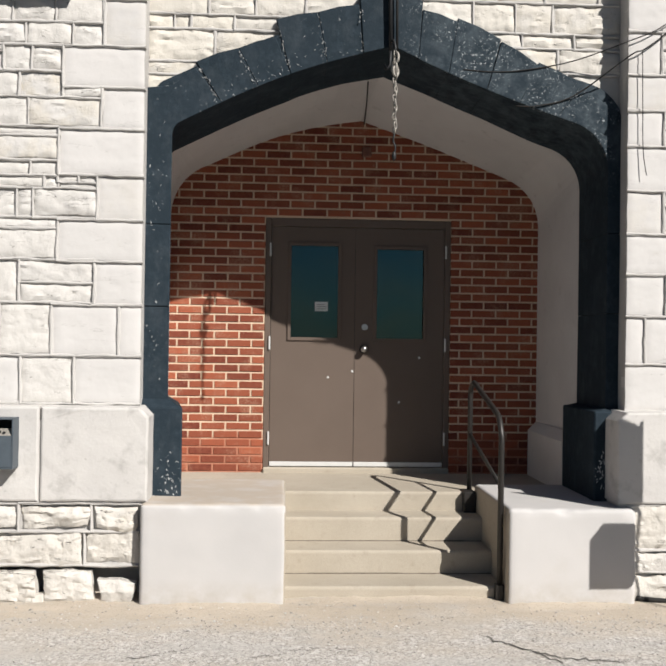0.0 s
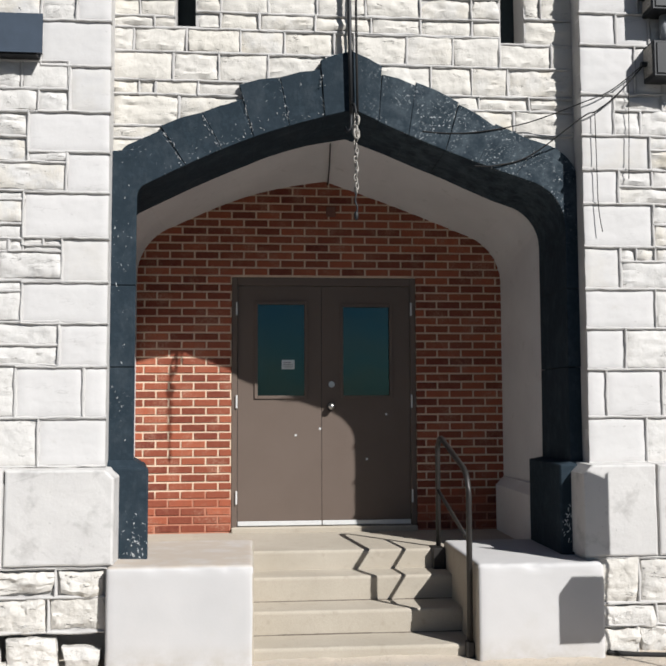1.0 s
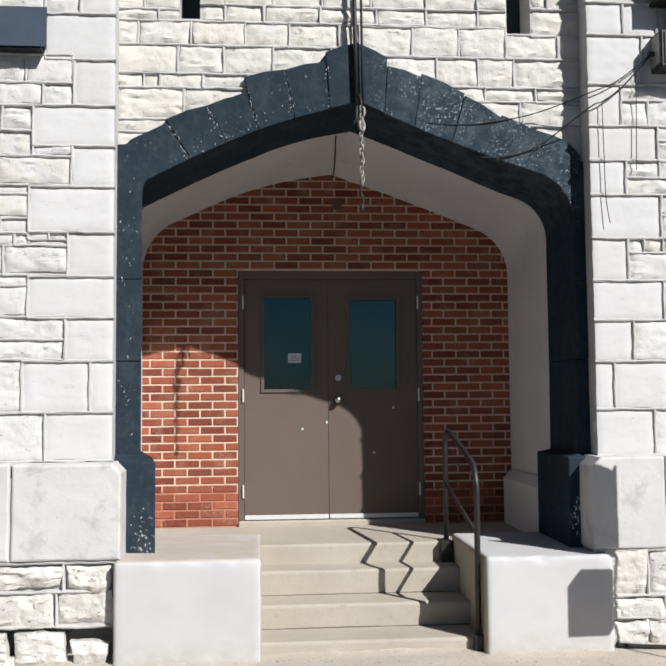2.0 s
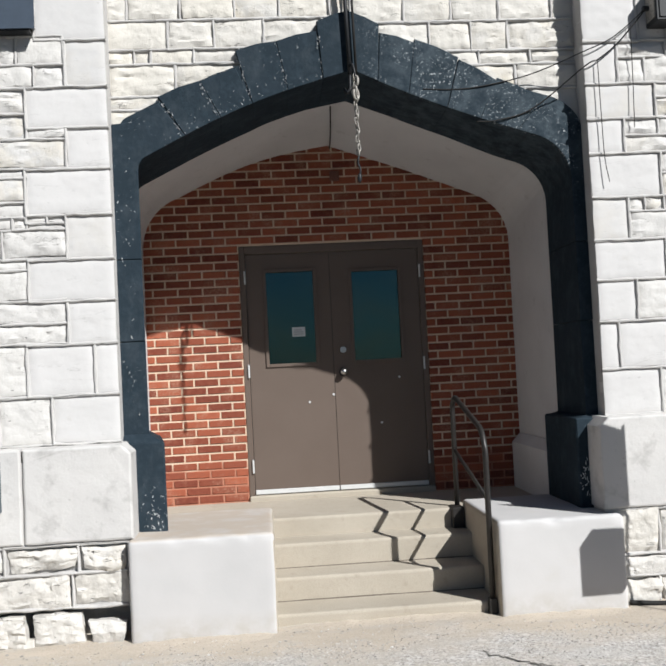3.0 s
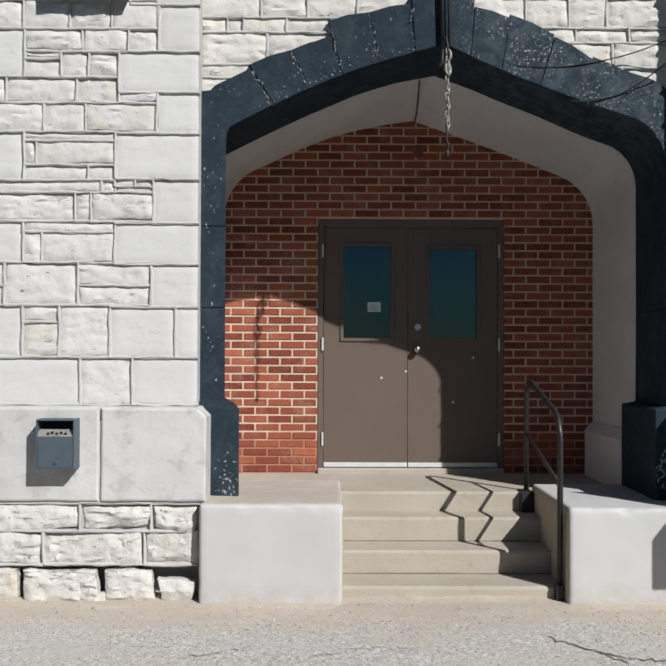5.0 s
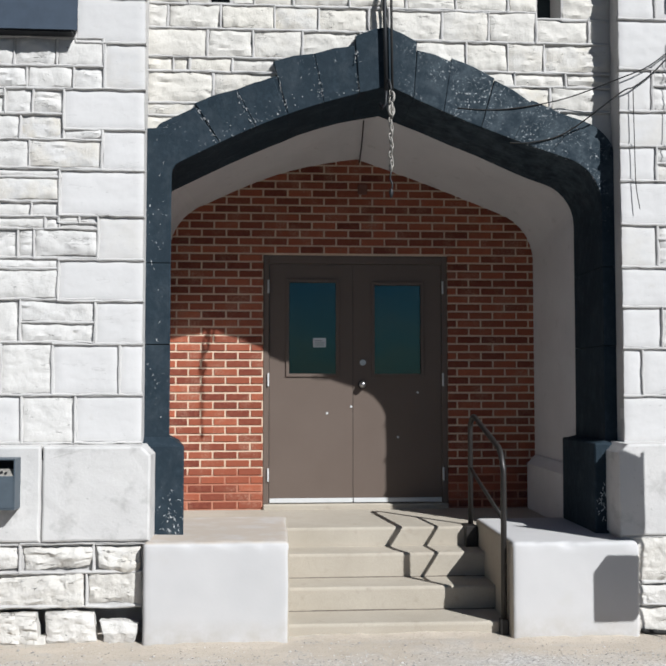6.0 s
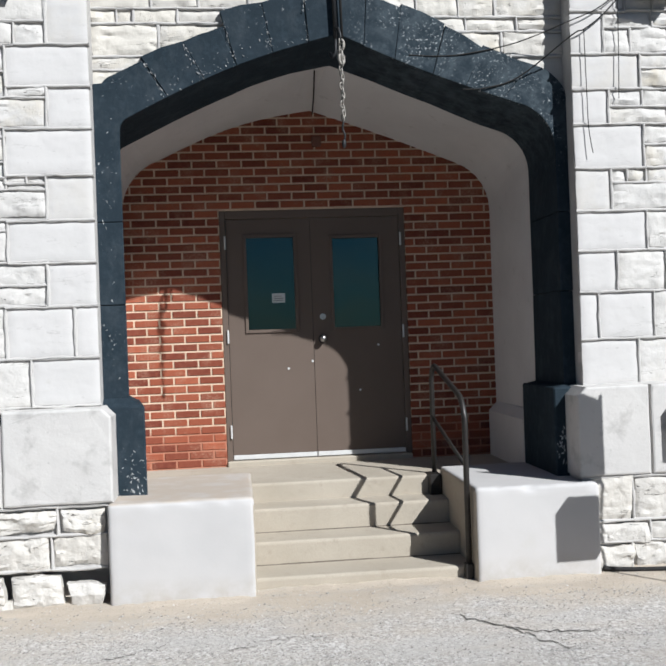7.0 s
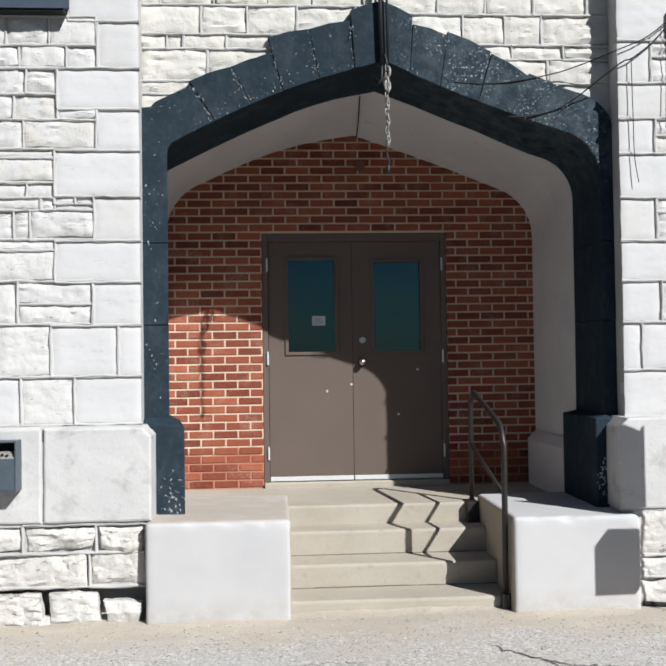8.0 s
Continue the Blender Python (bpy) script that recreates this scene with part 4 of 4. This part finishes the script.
    for n in range(3):
        keep_note = part("print_line", a_box(0.39, 0.47 - 0.015 * (n == 2), DOOR_Y + 0.0095, DOOR_Y + 0.0105, 1.922 + n * 0.018, 1.928 + n * 0.018), INK, note)


double_door()
# a made-up lobby behind the doors, its dimness put into teal and near-black colours
thing("lobby_wall", a_box(-1.2, 2.7, 10.0, 10.1, 0.4, 3.9), TEAL, "unseen wall added behind the doors, dark teal to tone the glass", "wall", kind="structure")
thing("lobby_floor", a_box(-1.2, 2.7, 8.3, 10.0, 0.4, 0.53), DARK, "added lobby floor, coloured near-black as unlit", "floor", kind="structure")
thing("lobby_ceiling", a_box(-1.2, 2.7, 8.21, 10.1, 3.9, 4.0), DARK, "added lobby ceiling, coloured near-black as unlit", "ceiling", kind="structure")
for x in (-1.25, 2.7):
    thing("lobby_side", a_box(x, x + 0.05, 8.21, 10.1, 0.4, 3.9), DARK, "added lobby side wall, coloured near-black as unlit", "wall", kind="structure")

# ---- handrail ----
def handrail():
    root = empty("handrail", (1.52, 6.06, 0.0), "dark bent steel pipe handrail on the steps", "handrail")
    x = 1.52
    top = rounded([(x, 6.07, 0.02), (x, 6.055, 1.065), (x, 6.14, 1.175), (x, 6.94, 1.365), (x, 7.05, 1.30), (x, 7.06, 0.45)], 0.07)
    keep_place(part("rail", tube(bmesh.new(), top, 0.0195, 12), RAIL, root, smooth=True))
    keep_place(part("lower_bar", tube(bmesh.new(), [(x, 7.055, 0.965), (x, 6.06, 0.725)], 0.0135, 10), RAIL, root, smooth=True))
    keep_place(part("foot_plate", a_box(x - 0.065, x + 0.026, 6.93, 7.10, LANDING - 0.15, LANDING + 0.010, 0.006), RAIL, root))
    keep_place(part("foot_plate", a_box(x - 0.03, x + 0.024, 6.04, 6.095, 0.0, 0.10, 0.005), RAIL, root))


handrail()


# ---- fixtures on the walls ----
def drop_box():
    """A shallow metal box on the plinth, open in front above its lower half."""
    x0, x1, z0, z1, y0, y1 = -1.765, -1.527, 0.838, 1.148, PLINTH_Y - 0.125, PLINTH_Y + 0.004
    root = empty("wall_drop_box", ((x0 + x1) / 2, PLINTH_Y, z0), "blue-grey metal drop box with a dark open mouth on the plinth", "drop box", group="drop boxes on the plinths")
    bm = bmesh.new()
    t = 0.008
    box(bm, x0, x0 + t, y0, y1, z0, z1)
    box(bm, x1 - t, x1, y0, y1, z0, z1)
    box(bm, x0 + t, x1 - t, y0, y1, z1 - t, z1)
    box(bm, x0 + t, x1 - t, y0, y1, z0, z0 + t)
    keep_place(part("body", bm, BOXGREY, root))
    # the mouth's inner shade is put into this near-black plate
    keep_place(part("back_plate", a_box(x0 + t, x1 - t, y1 - 0.012, y1 - 0.002, z0 + t, z1 - t), DARK, root))
    front = keep_place(part("front_panel", a_box(x0 + t, x1 - t, y0 + 0.004, y0 + 0.014, z0 + t, z0 + 0.205, 0.003), BOXGREY, root))
    bm = bmesh.new()
    side_prism(bm, [(y0 + 0.006, z0 + 0.205), (y0 + 0.05, z0 + 0.245), (y0 + 0.05, z0 + 0.235), (y0 + 0.006, z0 + 0.195)], x0 + t, x1 - t)
    keep_place(part("sloping_lip", bm, CHAIN, root, "scuffed grey sloping lip"))
    # solid black discs stand in for the dark of the holes
    for n in range(5):
        keep_place(part("vent_hole", disc(bmesh.new(), (x0 + 0.07 + n * 0.027, z0 + 0.22 + 0.006 * (n % 2)), 0.009, y0 + 0.014, y0 + 0.03, 8), BLACKMETAL, root))
    part("lock", disc(bmesh.new(), ((x0 + x1) / 2, z0 + 0.045), 0.011, y0 - 0.004, y0 + 0.006, 12), STEEL, front, "small steel lock")
    return root


left_box = drop_box()
copy_thing(left_box, Matrix.Translation(left_box.location + Vector((4.70, 0, -0.03))))

bm = bmesh.new()
outline = [(-1.80, 3.925), (-1.262, 3.925), (-1.262, 4.185), (-1.80, 4.185)]
prism(bm, outline, TOWER - 0.12, TOWER + 0.004)
for v in bm.verts:
    if v.co.y < TOWER - 0.05 and v.co.x > -1.5:
        v.co.x += 0.028
    if v.co.y < TOWER - 0.05:
        v.co.z -= 0.035
lamp_box = thing("wall_light_box", bm, plain("navy metal", (0.045, 0.062, 0.088), 0.6, 0.0, 12, 0.8), "dark blue-grey metal light box high on the stone wall", "wall light")
# thin black plate along the underside
part("underside_lens", a_box(-1.78, -1.275, TOWER - 0.10, TOWER - 0.01, 3.882, 3.90), BLACKMETAL, lamp_box)


def utility_box(x0, x1, z0, z1):
    root = empty("utility_box", ((x0 + x1) / 2, TOWER, z0), "black metal utility box with a grey side hatch", "utility box", group="utility boxes")
    y0, y1 = TOWER - 0.17, TOWER + 0.004
    keep_place(part("body", a_box(x0, x1, y0, y1, z0, z1, 0.006), BLACKMETAL, root))
    keep_place(part("hatch", a_box(x0 - 0.006, x0 + 0.004, y0 + 0.018, y1 - 0.02, z0 + 0.03, z1 - 0.02, 0.002), CHAIN, root, "scuffed grey side hatch"))
    keep_place(part("front_rim", a_box(x0 + 0.02, x1 - 0.02, y0 - 0.008, y0 + 0.002, z0 + 0.02, z1 - 0.02, 0.003), BLACKMETAL, root))
    keep_place(part("gland", tube(bmesh.new(), [(x0 - 0.045, TOWER - 0.06, z0 + 0.12), (x0 + 0.01, TOWER - 0.06, z0 + 0.12)], 0.018, 12), BLACKMETAL, root))


utility_box(2.845, 3.12, 3.83, 4.085)
utility_box(2.845, 3.12, 4.30, 4.60)
bm = tube(bmesh.new(), [(2.99, TOWER - 0.06, 4.07), (2.99, TOWER - 0.06, 4.31)], 0.045, 14)
thing("conduit", bm, plain("grey conduit", (0.33, 0.34, 0.35), 0.5), "thick grey conduit between the utility boxes", "conduit", smooth=True)


def wire(points, r, label):
    pts = [Vector(p) for p in points]
    line = []
    for k in range(len(pts) - 1):
        p0, p1, p2, p3 = pts[max(k - 1, 0)], pts[k], pts[k + 1], pts[min(k + 2, len(pts) - 1)]
        for n in range(6):
            t = n / 6
            line.append(0.5 * (2 * p1 + (p2 - p0) * t + (2 * p0 - 5 * p1 + 4 * p2 - p3) * t * t + (3 * p1 - p0 - 3 * p2 + p3) * t ** 3))
    thing("wire", tube(bmesh.new(), line + [pts[-1]], r, 7), CABLE, label, "wire", group="loose wires", smooth=True)


WY = TOWER - 0.03
wire([(2.82, WY - 0.03, 3.95), (2.60, WY, 3.775), (2.39, WY, 3.68), (2.05, ARCH - 0.06, 3.575), (1.71, ARCH - 0.05, 3.505), (1.50, ARCH - 0.043, 3.49), (1.30, ARCH - 0.041, 3.50)], 0.0042, "thin dark wire sagging across the stone wall")
wire([(2.82, WY - 0.03, 3.945), (2.63, WY, 3.735), (2.48, WY, 3.62), (2.39, WY, 3.58), (2.06, ARCH - 0.06, 3.34), (1.81, ARCH - 0.055, 3.265), (1.66, ARCH - 0.043, 3.262)], 0.005, "dark wire sagging over the painted arch")
wire([(2.72, WY, 3.865), (2.715, WY, 3.5), (2.705, WY, 3.15)], 0.003, "loose wire end hanging down the stone wall")
wire([(2.475, WY, 3.615), (2.48, WY, 3.2), (2.485, WY, 2.95), (2.505, WY - 0.01, 2.78)], 0.003, "loose wire end hanging down the stone wall")
wire([(0.768, 7.95, 3.492), (0.745, 7.5, 3.525), (0.71, 6.98, 3.575)], 0.006, "dark cable along the porch ceiling")
wire([(2.40, 6.02, 0.02), (2.60, 5.98, 0.012), (2.95, 5.93, 0.012), (3.5, 5.90, 0.012)], 0.016, "black hose lying along the foot of the wall")

hanger = thing("hanging_conduit", tube(bmesh.new(), [(0.80, 6.315, 3.60), (0.79, 6.31, 4.1), (0.785, 6.325, 5.6)], 0.015, 10), BLACKMETAL, "black conduit running down over the arch keystone", "conduit", smooth=True)
part("cable", tube(bmesh.new(), [(0.842, 6.315, 3.58), (0.836, 6.31, 4.1), (0.832, 6.325, 5.6)], 0.009, 8), CABLE, hanger, smooth=True)
part("bracket", tube(bmesh.new(), rounded([(0.80, 6.33, 3.66), (0.81, 6.25, 3.655), (0.82, 6.224, 3.60), (0.82, 6.224, 3.555)], 0.03), 0.008, 8), BLACKMETAL, hanger, smooth=True)
part("hook", tube(bmesh.new(), rounded([(0.80, 6.315, 3.62), (0.795, 6.315, 3.50), (0.77, 6.32, 3.47), (0.755, 6.32, 3.51)], 0.03), 0.010, 8), BLACKMETAL, hanger, smooth=True)


def chain():
    root = empty("hanging_chain", (0.82, 6.224, 3.575), "rusty pale chain hanging from the arch keystone", "chain")
    loop = []
    for k in range(17):
        a = 2 * math.pi * k / 16
        loop.append((0.011 * math.cos(a), 0.0, 0.019 * math.sin(a) + 0.004 * (1 if math.sin(a) > 0 else -1)))
    me = mesh_of("link", tube(bmesh.new(), loop, 0.005, 7, False), CHAIN, True)
    for n in range(18):
        ob = new("link", me)
        ob.parent = root
        ob.location = (0.006 * math.sin(n * 1.7), 0.004 * math.cos(n * 2.1), -0.02 - n * 0.030)
        ob.scale = (1.9, 1.9, 1.5) if n in (1, 3, 4) else (1, 1, 1)
        ob.rotation_euler = (radians(4 * math.sin(n)), radians(7 * math.sin(n * 2.3)), radians(35 + 90 * (n % 2)))


    # unseen dark tail with a knot, added to lengthen the chain's shadow on the bricks
    tail = rounded([(0.004, 0, -0.54), (-0.010, 0.004, -0.60), (0.010, 0, -0.64), (0.0, 0.003, -0.70)], 0.05)
    part("tail_wire", tube(bmesh.new(), tail, 0.0065, 7), BLACKMETAL, root, "thin dark wire", True)
    knot = bmesh.new()
    bmesh.ops.create_icosphere(knot, subdivisions=2, radius=1.0, matrix=Matrix.LocRotScale((0, 0.003, -0.70), None, (0.015, 0.013, 0.034)))
    part("knot", knot, BLACKMETAL, root, "dark knotted end added to lengthen the shadow", True)


chain()
thing("junction_box", a_box(0.755, 0.835, BACK - 0.035, BACK + 0.004, 3.215, 3.30, 0.006), plain("rust brown metal", (0.16, 0.07, 0.05), 0.7), "small brown junction box on the brick wall", "junction box")


def post_box():
    """An unseen box and narrow panel on a thin post beside the steps, added so their shadows fall on the cheek wall and
    plinth.
    """
    root = empty("post_box", (3.15, 5.13, 0), "unseen grey box and panel on a thin steel post, added to cast shadows", "post box")
    keep_place(part("body", a_box(2.79, 3.05, 5.045, 5.16, 0.985, 1.30, 0.004), BOXGREY, root))
    keep_place(part("bracket", a_box(3.045, 3.16, 5.09, 5.115, 1.12, 1.16), RAIL, root))
    keep_place(part("post", tube(bmesh.new(), [(3.162, 5.10, 0.0), (3.162, 5.10, 2.06)], 0.010, 10), RAIL, root))
    # out-of-view panel, shaped for the shade on the right plinth
    keep_place(part("sign_panel", prism(bmesh.new(), [(2.96, 1.50), (3.155, 1.50), (3.155, 2.04), (2.96, 2.13)], 5.085, 5.095), ALU, root, "unseen plain pale panel added to shade the plinth"))


post_box()


# ---- cracks and loose grit on the ground ----
def crack(points, w, seed):
    rng = random.Random(seed)
    bm = bmesh.new()
    line = []
    for (ax, ay), (bx, by) in zip(points, points[1:]):
        for k in range(9):
            t = k / 9
            line.append((ax + (bx - ax) * t + rng.uniform(-0.02, 0.02), ay + (by - ay) * t + rng.uniform(-0.03, 0.03)))
    edges = []
    for k, (x, y) in enumerate(line):
        half = w * rng.uniform(0.25, 1.0) * min(1, k / 3, (len(line) - 1 - k) / 3 + 0.05)
        edges.append((bm.verts.new((x - half * 0.4, y - half, 0.004)), bm.verts.new((x + half * 0.4, y + half, 0.004))))
    for (a, b), (c, d) in zip(edges, edges[1:]):
        bm.faces.new((a, c, d, b))
    thing("pavement_crack", bm, plain("dark crack dirt", (0.13, 0.122, 0.11), 0.95, 0.0, 60, 0.4), "dark ragged crack in the asphalt", "crack", group="cracks", kind="structure")


crack([(1.22, 5.36), (1.40, 5.12), (1.62, 4.95), (1.95, 4.86)], 0.012, 1)
crack([(1.45, 5.10), (1.56, 4.85), (1.75, 4.60)], 0.008, 2)
crack([(-0.75, 4.92), (-0.45, 5.08), (-0.30, 5.22)], 0.006, 3)
crack([(-0.1, 4.95), (0.25, 5.10), (0.6, 5.12)], 0.005, 4)


def pebbles():
    rng = random.Random(17)
    verts, faces = [], []

    def pebble(x, y, r):
        n = len(verts)
        turn = rng.random() * 3.0
        c, q = math.cos(turn) * r, math.sin(turn) * r
        f, h = rng.uniform(0.6, 1.0), r * rng.uniform(0.5, 0.9)
        verts.extend([(x + c, y + q, 0.002), (x - q * f, y + c * f, 0.003), (x - c, y - q, 0.002), (x + q * f, y - c * f, 0.003),
                      (x + rng.uniform(-0.3, 0.3) * r, y + rng.uniform(-0.3, 0.3) * r, h), (x, y, -0.004)])
        for k in range(4):
            faces.append((n + k, n + (k + 1) % 4, n + 4))
            faces.append((n + (k + 1) % 4, n + k, n + 5))

    for n in range(700):
        x, y = rng.uniform(-2.6, 3.2), 6.02 - abs(rng.gauss(0, 0.35))
        if -0.80 < x < 0.17 and y > 5.92 or 1.52 < x < 2.40 and y > 5.92:
            continue
        pebble(x, y, rng.uniform(0.003, 0.008) * (2.0 if rng.random() < 0.06 else 1))
    for n in range(11000):
        x, y = rng.uniform(-2.4, 2.8), rng.uniform(4.3, 5.7)
        if noise.noise(Vector((x * 1.3, y * 2.2, 3.0))) + 0.5 * noise.noise(Vector((x * 5, y * 7, 1.0))) < rng.uniform(-0.5, 0.4) - 0.25 * max(0.0, 4.9 - y):
            continue
        pebble(x, y, rng.uniform(0.003, 0.008))
    me = bpy.data.meshes.new("grit")
    me.from_pydata(verts, [], faces)
    m = Mat("pale grit", rough=0.9)
    tone = m.mix(m.ramp(m.island, 0.0, 0.75), (0.20, 0.19, 0.178), (0.52, 0.495, 0.46))
    m.colour(m.mix(m.ramp(m.island, 0.82, 0.9), tone, (0.58, 0.56, 0.535)))
    me.materials.append(m.m)
    tagged(new("grit", me), "loose pale grit and gravel over the asphalt", "grit", kind="stuff")


pebbles()


def washed_dirt():
    """A thin uneven bank of sandy dirt washed up against the foot of the wall and steps."""
    bm = bmesh.new()
    for x0, x1, y1 in ((-3.4, -0.75, 6.12), (0.13, 1.56, 6.13), (2.36, 4.4, 6.10), (-0.78, 0.15, 5.985), (1.54, 2.38, 5.985)):
        nx, rows = max(8, round((x1 - x0) / 0.025)), []
        for k in range(nx + 1):
            x = x0 + (x1 - x0) * k / nx
            ends = min(1.0, 8 * min(x - x0, x1 - x) / (x1 - x0) + 0.02)
            high = 0.016 + 0.020 * noise.noise(Vector((x * 2.3, 1.0, y1))) + 0.014 * noise.noise(Vector((x * 11, 5.0, y1)))
            wide = 0.16 + 0.09 * noise.noise(Vector((x * 1.7, 9.0, y1)))
            row = []
            for n in range(8):
                t = n / 7
                bump_up = 0.004 * noise.noise(Vector((x * 40, t * 9, y1)))
                row.append(bm.verts.new((x, y1 - wide * (1 - t), max(0.002, high) * ends * t * t + (bump_up * ends if n else -0.006) - 0.004 * (1 - ends))))
            rows.append(row)
        for p, q in zip(rows, rows[1:]):
            for n in range(7):
                bm.faces.new((p[n], q[n], q[n + 1], p[n + 1]))
    thing("washed_dirt", bm, GROUND, "sandy dirt washed up along the foot of the wall", "dirt", kind="stuff", smooth=True)


washed_dirt()
